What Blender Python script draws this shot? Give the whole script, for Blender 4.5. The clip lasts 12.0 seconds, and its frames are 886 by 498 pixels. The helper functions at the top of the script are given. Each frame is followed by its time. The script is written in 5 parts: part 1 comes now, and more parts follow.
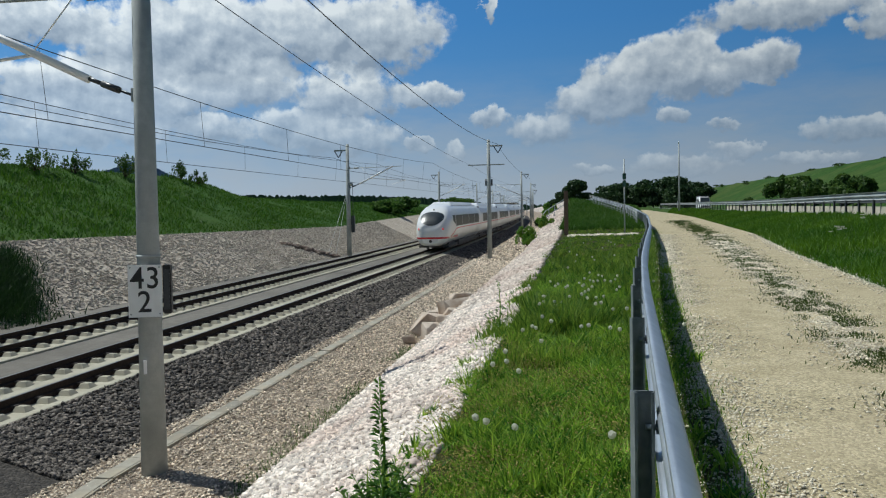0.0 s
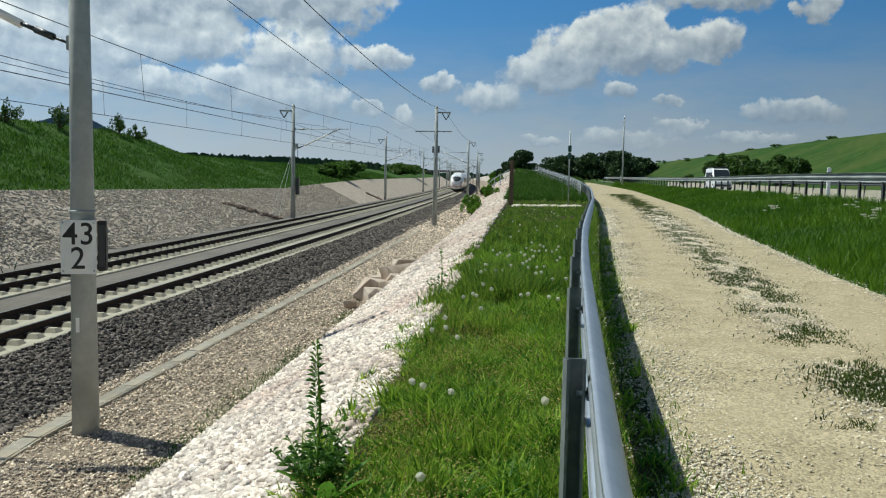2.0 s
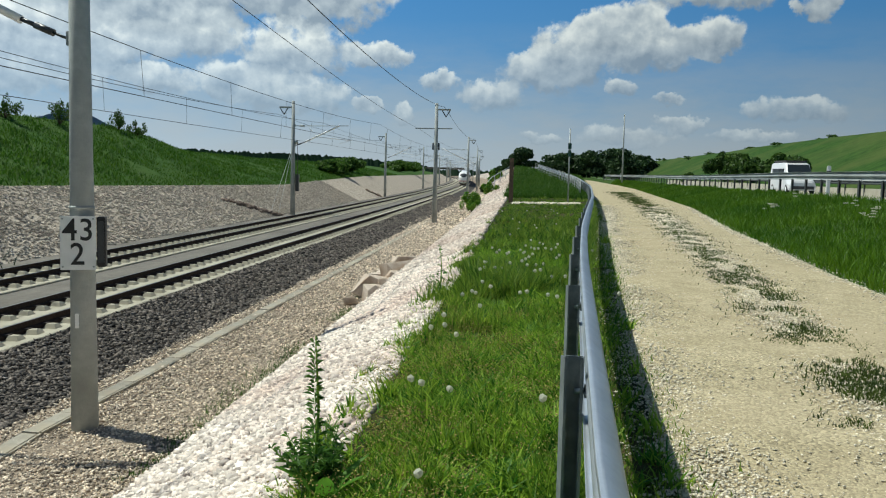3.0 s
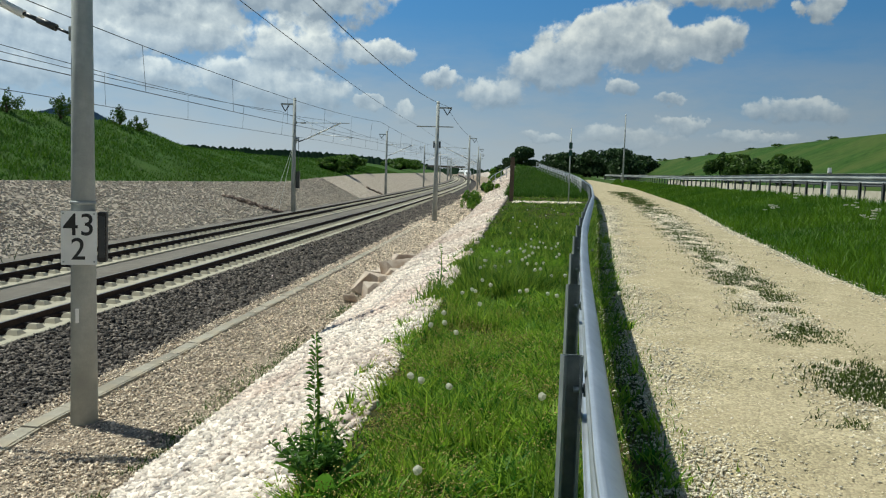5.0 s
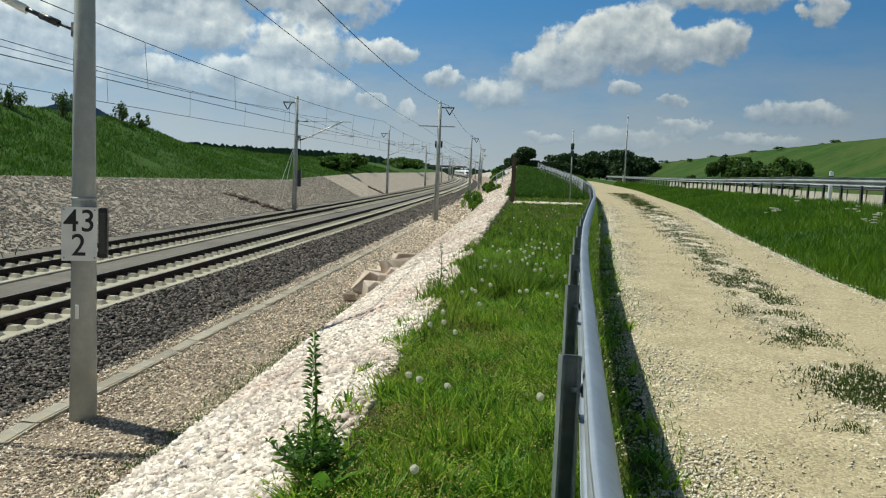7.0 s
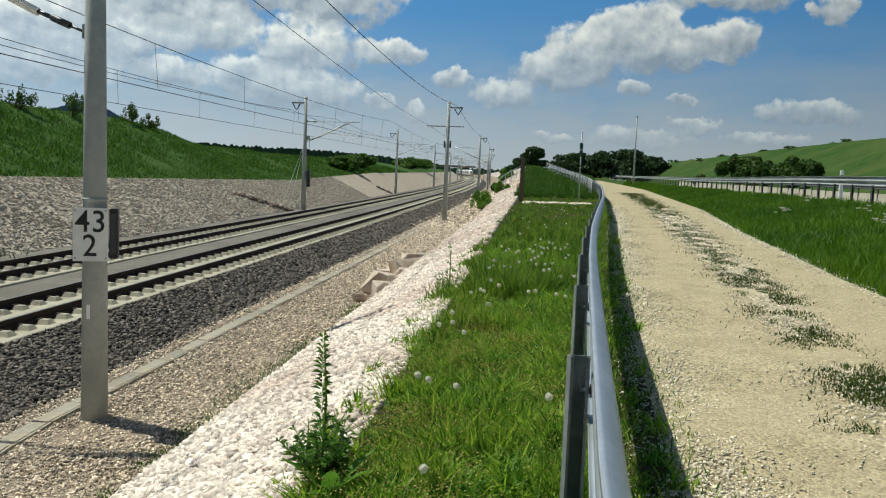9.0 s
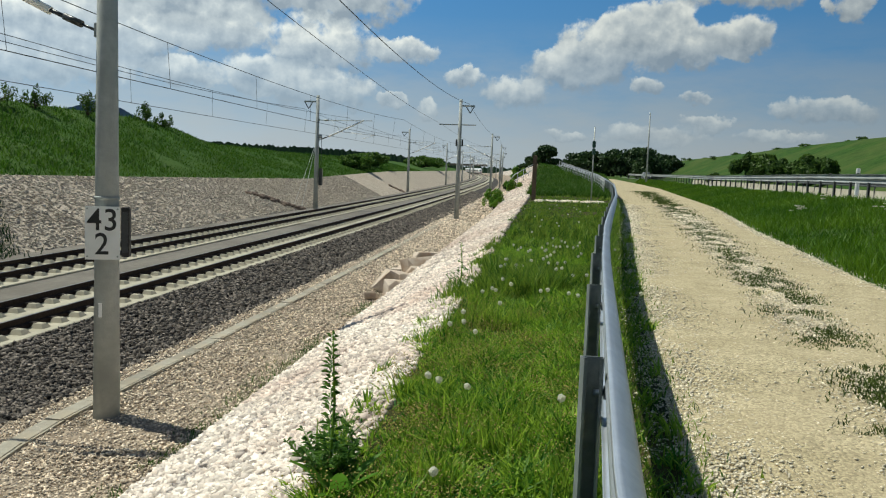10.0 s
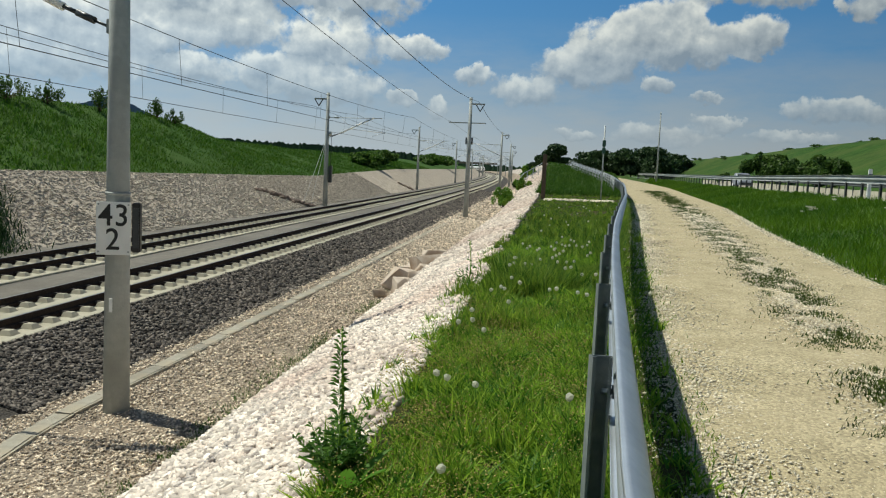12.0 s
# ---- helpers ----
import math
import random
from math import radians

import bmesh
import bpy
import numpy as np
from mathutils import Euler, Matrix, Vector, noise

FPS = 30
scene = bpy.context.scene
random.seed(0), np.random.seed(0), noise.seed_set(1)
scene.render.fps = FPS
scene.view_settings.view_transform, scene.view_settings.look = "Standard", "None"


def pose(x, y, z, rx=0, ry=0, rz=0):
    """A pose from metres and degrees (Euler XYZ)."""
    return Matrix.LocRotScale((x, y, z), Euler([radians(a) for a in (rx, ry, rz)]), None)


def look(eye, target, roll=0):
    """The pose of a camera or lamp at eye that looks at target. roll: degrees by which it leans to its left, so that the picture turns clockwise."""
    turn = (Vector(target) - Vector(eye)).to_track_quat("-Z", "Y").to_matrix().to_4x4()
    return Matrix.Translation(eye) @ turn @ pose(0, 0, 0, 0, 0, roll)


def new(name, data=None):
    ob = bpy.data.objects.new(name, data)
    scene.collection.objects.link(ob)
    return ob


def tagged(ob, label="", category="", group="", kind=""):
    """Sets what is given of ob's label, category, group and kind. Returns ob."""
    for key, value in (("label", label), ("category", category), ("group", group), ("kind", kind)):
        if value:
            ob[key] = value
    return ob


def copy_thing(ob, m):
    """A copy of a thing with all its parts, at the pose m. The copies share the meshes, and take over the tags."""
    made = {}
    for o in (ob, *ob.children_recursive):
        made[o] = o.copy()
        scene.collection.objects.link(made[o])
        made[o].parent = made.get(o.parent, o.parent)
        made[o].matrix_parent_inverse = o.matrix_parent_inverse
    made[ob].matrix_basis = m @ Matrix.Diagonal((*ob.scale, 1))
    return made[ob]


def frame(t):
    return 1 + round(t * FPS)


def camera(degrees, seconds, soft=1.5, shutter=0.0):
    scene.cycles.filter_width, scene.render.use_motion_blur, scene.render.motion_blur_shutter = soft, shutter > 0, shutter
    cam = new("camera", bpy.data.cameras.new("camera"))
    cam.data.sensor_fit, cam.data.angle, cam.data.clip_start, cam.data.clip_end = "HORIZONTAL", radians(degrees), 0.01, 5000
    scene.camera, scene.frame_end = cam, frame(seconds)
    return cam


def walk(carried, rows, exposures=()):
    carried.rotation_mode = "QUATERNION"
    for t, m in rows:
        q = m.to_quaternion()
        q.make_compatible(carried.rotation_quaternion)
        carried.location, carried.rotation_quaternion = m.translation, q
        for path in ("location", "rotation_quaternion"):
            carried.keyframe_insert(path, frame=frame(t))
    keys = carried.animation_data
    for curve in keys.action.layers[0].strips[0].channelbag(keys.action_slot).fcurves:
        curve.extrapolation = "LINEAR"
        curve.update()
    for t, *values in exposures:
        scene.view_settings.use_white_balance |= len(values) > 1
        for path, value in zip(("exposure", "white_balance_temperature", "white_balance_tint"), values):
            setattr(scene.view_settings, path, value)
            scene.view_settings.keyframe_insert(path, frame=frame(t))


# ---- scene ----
cam = camera(59.5, 12.0, 1.15)
PATH = [
    (0.0, pose(-0.024, -0.026, 3.408, 88.22, 1.00, 9.99)),
    (0.5, pose(-0.020, -0.042, 3.406, 87.51, 0.19, 7.53)),
    (1.0, pose(-0.013, -0.033, 3.405, 86.80, -0.55, 6.60)),
    (1.5, pose(-0.009, -0.021, 3.400, 86.08, -0.86, 6.10)),
    (2.0, pose(-0.008, -0.030, 3.404, 85.75, -1.07, 6.00)),
    (2.5, pose(-0.001, -0.030, 3.402, 85.60, -1.11, 6.00)),
    (3.0, pose(-0.003, -0.036, 3.405, 85.54, -1.27, 5.99)),
    (5.0, pose(-0.006, -0.053, 3.406, 85.41, -1.79, 6.03)),
    (5.5, pose(-0.003, -0.050, 3.404, 85.40, -1.97, 6.06)),
    (6.0, pose(0.000, -0.058, 3.407, 85.40, -2.04, 6.06)),
    (6.5, pose(0.001, -0.050, 3.403, 85.41, -2.19, 6.09)),
    (7.0, pose(0.001, -0.045, 3.402, 85.39, -2.34, 6.14)),
    (9.0, pose(0.002, -0.061, 3.407, 85.36, -2.24, 6.78)),
    (9.5, pose(0.004, -0.023, 3.402, 85.31, -2.29, 7.18)),
    (10.0, pose(0.002, 0.006, 3.401, 85.22, -2.19, 7.67)),
    (10.5, pose(0.001, 0.001, 3.401, 85.19, -2.19, 8.09)),
    (11.0, pose(-0.001, -0.006, 3.402, 85.16, -2.36, 8.23)),
    (11.5, pose(-0.002, -0.010, 3.401, 85.15, -2.49, 8.29)),
    (12.0, pose(0.000, 0.000, 3.400, 85.05, -2.60, 8.36)),
]
walk(cam, PATH, [(0.0, -0.30, 6000, 3), (0.5, -0.25, 6100, 3), (1.0, -0.18, 6150, 2), (1.5, -0.14, 6200, 1), (2.5, -0.08, 6270, -1), (5.0, -0.07, 6420, -1), (9.0, -0.06, 6600, 0), (12.0, -0.10, 6650, 0)])

# ---- light: sun ahead and to the left, blue sky with cumulus ----
SUN = Vector((-0.86, 0.30, 1.50)).normalized()
world = bpy.data.worlds.new("sky_world")
scene.world = world
world.use_nodes = True
wn = world.node_tree.nodes
sky = wn.new("ShaderNodeTexSky")
sky.sky_type = "NISHITA"
sky.sun_disc = False
sky.sun_elevation = math.asin(SUN.z)
sky.sun_rotation = math.atan2(SUN.x, SUN.y)
sky.air_density = 1.0
sky.dust_density = 0.15
sky.ozone_density = 2.0
wn["Background"].inputs["Strength"].default_value = 0.066
hsv = wn.new("ShaderNodeHueSaturation")
hsv.inputs["Saturation"].default_value = 0.9
hsv.inputs["Hue"].default_value = 0.5
world.node_tree.links.new(sky.outputs[0], hsv.inputs["Color"])
world.node_tree.links.new(hsv.outputs[0], wn["Background"].inputs["Color"])
sun_data = bpy.data.lights.new("sun", "SUN")
sun_data.energy = 5.0
sun_data.angle = radians(0.55)
sun_data.color = (1.0, 0.95, 0.87)
sun = new("sun", sun_data)
sun.matrix_world = look(SUN * 100, (0, 0, 0))

# ---- materials ----
MATS = {}


def mat(name, c1, c2=None, scale=8.0, rough=0.8, bump=0.0, bump_scale=None, metal=0.0, c3=None, big=0.6, coat=0.0, vor=0.0, spec=0.4, island=0.0, rnd=0.0):
    """Procedural surface: fine noise between c1 and c2, large blotches of c3, noise or cell relief."""
    if name in MATS:
        return MATS[name]
    m = bpy.data.materials.new(name)
    m.use_nodes = True
    nt, n = m.node_tree, m.node_tree.nodes
    b = n["Principled BSDF"]
    tc = n.new("ShaderNodeTexCoord")
    ln = nt.links.new
    b.inputs["Roughness"].default_value = rough
    b.inputs["Metallic"].default_value = metal
    b.inputs["Specular IOR Level"].default_value = spec
    b.inputs["Coat Weight"].default_value = coat
    col = None
    c2 = c2 or tuple(v * 0.8 for v in c1)
    no = n.new("ShaderNodeTexNoise")
    no.inputs["Scale"].default_value = scale
    no.inputs["Detail"].default_value = 5
    no.inputs["Roughness"].default_value = 0.65
    ln(tc.outputs["Object"], no.inputs["Vector"])
    ramp = n.new("ShaderNodeValToRGB")
    ramp.color_ramp.elements[0].position, ramp.color_ramp.elements[1].position = 0.32, 0.68
    ramp.color_ramp.elements[0].color, ramp.color_ramp.elements[1].color = (*c1, 1), (*c2, 1)
    ln(no.outputs["Fac"], ramp.inputs["Fac"])
    col = ramp.outputs["Color"]
    if vor:
        vo = n.new("ShaderNodeTexVoronoi")
        vo.inputs["Scale"].default_value = vor
        ln(tc.outputs["Object"], vo.inputs["Vector"])
        sep = n.new("ShaderNodeSeparateColor")
        ln(vo.outputs["Color"], sep.inputs[0])
        mp = n.new("ShaderNodeMapRange")
        mp.inputs["To Min"].default_value, mp.inputs["To Max"].default_value = 0.55, 1.35
        ln(sep.outputs[0], mp.inputs["Value"])
        mu = n.new("ShaderNodeMix")
        mu.data_type, mu.blend_type = "RGBA", "MULTIPLY"
        mu.inputs["Factor"].default_value = 1
        ln(col, mu.inputs["A"])
        ln(mp.outputs[0], mu.inputs["B"])
        col = mu.outputs["Result"]
    if c3:
        nb = n.new("ShaderNodeTexNoise")
        nb.inputs["Scale"].default_value = big
        nb.inputs["Detail"].default_value = 4
        ln(tc.outputs["Object"], nb.inputs["Vector"])
        mr = n.new("ShaderNodeMapRange")
        mr.inputs["From Min"].default_value, mr.inputs["From Max"].default_value = 0.42, 0.68
        mr.inputs["To Max"].default_value = 0.85
        ln(nb.outputs["Fac"], mr.inputs["Value"])
        mx = n.new("ShaderNodeMix")
        mx.data_type = "RGBA"
        ln(mr.outputs[0], mx.inputs["Factor"])
        ln(col, mx.inputs["A"])
        mx.inputs["B"].default_value = (*c3, 1)
        col = mx.outputs["Result"]
    if island or rnd:
        gi = n.new("ShaderNodeNewGeometry") if island else n.new("ShaderNodeObjectInfo")
        mp = n.new("ShaderNodeMapRange")
        v = island or rnd
        mp.inputs["To Min"].default_value, mp.inputs["To Max"].default_value = 1 - v, 1 + v
        ln(gi.outputs["Random Per Island" if island else "Random"], mp.inputs["Value"])
        mu = n.new("ShaderNodeMix")
        mu.data_type, mu.blend_type = "RGBA", "MULTIPLY"
        mu.inputs["Factor"].default_value = 1
        ln(col, mu.inputs["A"])
        ln(mp.outputs[0], mu.inputs["B"])
        col = mu.outputs["Result"]
    ln(col, b.inputs["Base Color"])
    if bump:
        bp = n.new("ShaderNodeBump")
        bp.inputs["Strength"].default_value = min(1.0, bump)
        bp.inputs["Distance"].default_value = 0.03 if vor else 0.02
        if vor:
            ln(vo.outputs["Distance"], bp.inputs["Height"])
            bp.invert = True
        else:
            nf = n.new("ShaderNodeTexNoise")
            nf.inputs["Scale"].default_value = bump_scale or scale * 4
            nf.inputs["Detail"].default_value = 4
            ln(tc.outputs["Object"], nf.inputs["Vector"])
            ln(nf.outputs["Fac"], bp.inputs["Height"])
        ln(bp.outputs[0], b.inputs["Normal"])
    MATS[name] = m
    return m


def leafy(name, c1, c2, trans=0.35, island=0.35, tuft=0.9):
    """Leaves and blades: diffuse with light shining through, each piece a little different."""
    if name in MATS:
        return MATS[name]
    m = bpy.data.materials.new(name)
    m.use_nodes = True
    nt, n = m.node_tree, m.node_tree.nodes
    ln = nt.links.new
    b = n["Principled BSDF"]
    b.inputs["Roughness"].default_value = 0.55
    b.inputs["Specular IOR Level"].default_value = 0.25
    gi = n.new("ShaderNodeNewGeometry")
    tc = n.new("ShaderNodeTexCoord")
    nb = n.new("ShaderNodeTexNoise")
    nb.inputs["Scale"].default_value = tuft
    nb.inputs["Detail"].default_value = 3
    ln(tc.outputs["Object"], nb.inputs["Vector"])
    ad = n.new("ShaderNodeMath")
    ad.operation = "MULTIPLY_ADD"
    ad.inputs[1].default_value = island * 2
    ln(gi.outputs["Random Per Island"], ad.inputs[0])
    sb = n.new("ShaderNodeMath")
    sb.operation = "SUBTRACT"
    sb.inputs[1].default_value = island
    ln(nb.outputs["Fac"], sb.inputs[0])
    ln(sb.outputs[0], ad.inputs[2])
    ramp = n.new("ShaderNodeValToRGB")
    ramp.color_ramp.elements[0].position, ramp.color_ramp.elements[1].position = 0.1, 0.9
    ramp.color_ramp.elements[0].color, ramp.color_ramp.elements[1].color = (*c1, 1), (*c2, 1)
    ln(ad.outputs[0], ramp.inputs["Fac"])
    ln(ramp.outputs["Color"], b.inputs["Base Color"])
    tr = n.new("ShaderNodeBsdfTranslucent")
    ln(ramp.outputs["Color"], tr.inputs["Color"])
    mx = n.new("ShaderNodeMixShader")
    mx.inputs[0].default_value = trans
    ln(b.outputs[0], mx.inputs[1])
    ln(tr.outputs[0], mx.inputs[2])
    ln(mx.outputs[0], n["Material Output"].inputs["Surface"])
    MATS[name] = m
    return m


def glow(name, color, strength):
    if name not in MATS:
        m = bpy.data.materials.new(name)
        m.use_nodes = True
        b = m.node_tree.nodes["Principled BSDF"]
        b.inputs["Base Color"].default_value = (*color, 1)
        b.inputs["Emission Color"].default_value = (*color, 1)
        b.inputs["Emission Strength"].default_value = strength
        MATS[name] = m
    return MATS[name]


CONCRETE = mat("concrete", (0.50, 0.48, 0.43), (0.60, 0.58, 0.52), 6, 0.9, 0.3, 60, c3=(0.44, 0.42, 0.37), big=0.8)
SLAB = mat("slab_concrete", (0.37, 0.345, 0.265), (0.47, 0.44, 0.345), 5, 0.9, 0.3, 60, c3=(0.32, 0.295, 0.225), big=0.7)
BED = mat("trackbed_asphalt", (0.135, 0.122, 0.102), (0.195, 0.178, 0.15), 3, 0.92, 0.4, 50, c3=(0.105, 0.093, 0.076), big=0.35)
MAST = mat("mast_concrete", (0.35, 0.375, 0.37), (0.44, 0.465, 0.455), 7, 0.8, 0.25, 40, c3=(0.28, 0.30, 0.295), big=1.3)
RUST = mat("rail_rust", (0.028, 0.019, 0.014), (0.050, 0.034, 0.025), 14, 0.85, 0.3, 90, spec=0.2)
RAILTOP = mat("rail_running_surface", (0.16, 0.145, 0.13), (0.24, 0.225, 0.21), 20, 0.45, metal=0.9)
CLIP = mat("clip_steel", (0.06, 0.05, 0.045), (0.10, 0.08, 0.07), 30, 0.7, metal=0.3)
GALV = mat("galvanised_steel", (0.40, 0.44, 0.48), (0.50, 0.54, 0.58), 9, 0.42, 0.12, 30, metal=0.6, c3=(0.36, 0.39, 0.42), big=2.2)
GALV_OLD = mat("weathered_zinc", (0.40, 0.425, 0.42), (0.50, 0.525, 0.515), 12, 0.65, 0.15, 40, metal=0.35, c3=(0.24, 0.26, 0.25), big=3)
# near-white, unmetallic: the sun's glint on the struts is painted in
ALU = mat("glint_white_aluminium", (0.84, 0.85, 0.86), (0.90, 0.91, 0.92), 10, 0.4)
# zinc darkened so the posts' shaded channel shows in the colour
POST_ZINC = mat("shaded_zinc_post", (0.20, 0.225, 0.23), (0.29, 0.315, 0.32), 14, 0.6, 0.15, 40, metal=0.3, c3=(0.13, 0.15, 0.15), big=3)
BARRIER = mat("dull_barrier_steel", (0.30, 0.325, 0.315), (0.38, 0.405, 0.395), 8, 0.65, metal=0.3, c3=(0.20, 0.215, 0.21), big=0.5)
# barrier steel with the shade of its backlit faces in the colour
DARKPOST = mat("shade_dark_steel", (0.045, 0.052, 0.052), (0.075, 0.083, 0.083), 10, 0.75, metal=0.2)
GUTTER = mat("gutter_concrete", (0.27, 0.25, 0.20), (0.36, 0.335, 0.275), 7, 0.9, 0.3, 50, rnd=0.16, c3=(0.36, 0.31, 0.23), big=1.6)
WIRE = mat("dull_copper_wire", (0.05, 0.055, 0.06), (0.08, 0.085, 0.09), 5, 0.6, metal=0.4)
INSUL = mat("dark_insulator", (0.03, 0.035, 0.04), (0.05, 0.055, 0.06), 20, 0.35)
WHITE = mat("white_enamel", (0.86, 0.86, 0.84), (0.90, 0.90, 0.88), 6, 0.4, c3=(0.76, 0.76, 0.73), big=3)
BLACK = mat("black_paint", (0.015, 0.015, 0.015), (0.025, 0.025, 0.025), 10, 0.5)
WOODP = mat("grey_wood", (0.10, 0.07, 0.05), (0.17, 0.12, 0.09), 10, 0.9, 0.4, 60)
GRAVEL_BANK = mat("grey_gravel", (0.35, 0.30, 0.24), (0.52, 0.45, 0.365), 3, 0.95, 0.9, vor=7.5, c3=(0.42, 0.355, 0.285), big=0.25)
BALLAST = mat("dark_ballast", (0.030, 0.026, 0.022), (0.075, 0.065, 0.055), 8, 0.9, 0.9, vor=22)
BALLAST_ST = mat("ballast_stone", (0.055, 0.047, 0.040), (0.18, 0.155, 0.132), 15, 0.85, 0.4, 60, island=1.0)
SAND = mat("sandy_gravel", (0.22, 0.175, 0.125), (0.38, 0.315, 0.24), 2.2, 0.95, 0.9, vor=24, c3=(0.27, 0.205, 0.145), big=0.5)
# limestone fines, darkened to paint the shadow gaps between the loose stones
WHITEBED = mat("gap_shaded_limestone", (0.36, 0.31, 0.26), (0.50, 0.44, 0.38), 4, 0.95, 0.9, vor=16)
WHITEST = mat("limestone", (0.64, 0.56, 0.49), (0.80, 0.72, 0.635), 9, 0.9, 0.5, 40, island=0.42, c3=(0.58, 0.46, 0.39), big=0.8)
PATHM = mat("path_limestone_grit", (0.34, 0.288, 0.172), (0.495, 0.425, 0.275), 2.2, 0.95, 0.35, vor=62, c3=(0.43, 0.36, 0.228), big=0.5)
PATHST = mat("path_stone", (0.60, 0.535, 0.40), (0.77, 0.70, 0.56), 12, 0.9, 0.3, 50, island=0.3)
# verge soil, darkened so the shade between blades is in its colour
SOIL = mat("gap_shaded_soil", (0.018, 0.030, 0.008), (0.050, 0.052, 0.016), 9, 1.0, 0.8, 30, c3=(0.075, 0.065, 0.026), big=1.1, spec=0.1)
MEADOW = mat("meadow_ground", (0.022, 0.055, 0.010), (0.042, 0.085, 0.016), 1.4, 1.0, 0.7, 9, c3=(0.055, 0.085, 0.02), big=0.16, spec=0.1)
BANKG = mat("bank_ground", (0.028, 0.075, 0.013), (0.055, 0.115, 0.020), 0.9, 1.0, 0.8, 6, c3=(0.060, 0.105, 0.024), big=0.12, spec=0.1)
ASPHALT = mat("motorway_asphalt", (0.30, 0.30, 0.29), (0.36, 0.36, 0.35), 4, 0.9, 0.2, 60, c3=(0.26, 0.26, 0.255), big=0.2)
ROCK = mat("boulder", (0.50, 0.42, 0.345), (0.68, 0.59, 0.50), 5, 0.9, 0.8, 14, c3=(0.36, 0.26, 0.18), big=2.4, rnd=0.12)
BARK = mat("bark", (0.06, 0.045, 0.03), (0.10, 0.08, 0.055), 12, 0.95, 0.5, 40)
GRASS = leafy("grass_blade", (0.032, 0.145, 0.012), (0.40, 0.54, 0.060), 0.45, 0.45, 3.0)
GRASS_M = leafy("long_grass_blade", (0.030, 0.115, 0.011), (0.28, 0.39, 0.052), 0.45, 0.42, 2.5)
GRASS_Y = leafy("dry_grass_blade", (0.24, 0.21, 0.05), (0.42, 0.35, 0.11), 0.45)
GRASS_D = leafy("meadow_blade", (0.026, 0.095, 0.008), (0.095, 0.185, 0.018), 0.4, 0.25, 0.5)
GRASS_F = leafy("meadow_grass_blade", (0.030, 0.110, 0.006), (0.15, 0.27, 0.014), 0.4, 0.22, 0.3)
# darkened leaf: the shade at the bank is painted into its colour
SHADE_L = leafy("shaded_leaf", (0.010, 0.034, 0.009), (0.040, 0.085, 0.020), 0.2, 0.3, 1.5)
LEAF = leafy("dark_leaf", (0.028, 0.075, 0.014), (0.095, 0.165, 0.03), 0.4)
# darker than LEAF: the crowns' backlit shade is put into the colour
TREE_L = leafy("backlit_wood_leaf", (0.016, 0.042, 0.014), (0.050, 0.095, 0.028), 0.25)
BUSH_L = leafy("bank_bush_leaf", (0.045, 0.115, 0.018), (0.12, 0.21, 0.035), 0.4)
LEAF_L = leafy("light_leaf", (0.055, 0.19, 0.020), (0.27, 0.42, 0.05), 0.45)
HERB = leafy("herb_leaf", (0.028, 0.145, 0.012), (0.37, 0.54, 0.054), 0.45, 0.40, 4.0)
WEED_L = leafy("weed_leaf", (0.035, 0.11, 0.022), (0.15, 0.29, 0.05), 0.35, 0.3, 6.0)
# forest green lightened, with the haze of distance put into the colour
FAR_TREE = mat("haze_lightened_forest", (0.030, 0.054, 0.034), (0.050, 0.082, 0.048), 0.6, 1.0, 0.5, 2, spec=0.0)
# distance haze is painted into the mountain's blue
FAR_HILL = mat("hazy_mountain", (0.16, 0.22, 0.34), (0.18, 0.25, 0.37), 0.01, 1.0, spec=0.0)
PUFF = leafy("seed_head", (0.58, 0.58, 0.48), (0.78, 0.77, 0.66), 0.6, 0.3)
TRAIN_W = mat("train_white", (0.78, 0.78, 0.77), (0.82, 0.82, 0.81), 0.8, 0.32, c3=(0.74, 0.73, 0.71), big=0.3, coat=0.3)
TRAIN_R = mat("train_red", (0.55, 0.02, 0.03), (0.60, 0.03, 0.035), 2, 0.35, coat=0.3)
TRAIN_G = mat("train_glass", (0.012, 0.018, 0.022), (0.02, 0.028, 0.034), 2, 0.34, spec=0.5)
# hardly reflects; the mirrored hillside's dark green is painted in instead
SIDE_G = mat("hill_green_glass", (0.016, 0.026, 0.018), (0.024, 0.036, 0.026), 2, 0.35, spec=0.05)
TRAIN_D = mat("train_underframe", (0.05, 0.05, 0.052), (0.09, 0.088, 0.085), 6, 0.8, 0.3, 30)
TAIL = glow("tail_lamp", (0.7, 0.06, 0.05), 0.35)
CARPAINT = mat("van_white", (0.78, 0.78, 0.78), (0.80, 0.80, 0.80), 2, 0.3, coat=0.4)
CARGREY = mat("car_silver", (0.22, 0.24, 0.27), (0.26, 0.28, 0.31), 3, 0.5, metal=0.3, coat=0.1)
TYRE = mat("tyre_rubber", (0.02, 0.02, 0.02), (0.03, 0.03, 0.03), 20, 0.9)
GREENBOX = mat("green_box", (0.03, 0.09, 0.07), (0.04, 0.11, 0.085), 8, 0.5)

# ---- mesh helpers ----


def part(name, bm, material, parent=None, label=""):
    me = bpy.data.meshes.new(name)
    bm.to_mesh(me)
    bm.free()
    mats = material if isinstance(material, (list, tuple)) else [material]
    for mt in mats:
        me.materials.append(mt)
    ob = new(name, me)
    ob.parent = parent
    if label:
        ob["label"] = label
    return ob


def thing(name, m=None, label="", category="", group="", kind=""):
    ob = new(name)
    ob.empty_display_size = 0.3
    if m is not None:
        ob.matrix_basis = m
    return tagged(ob, label, category, group, kind)


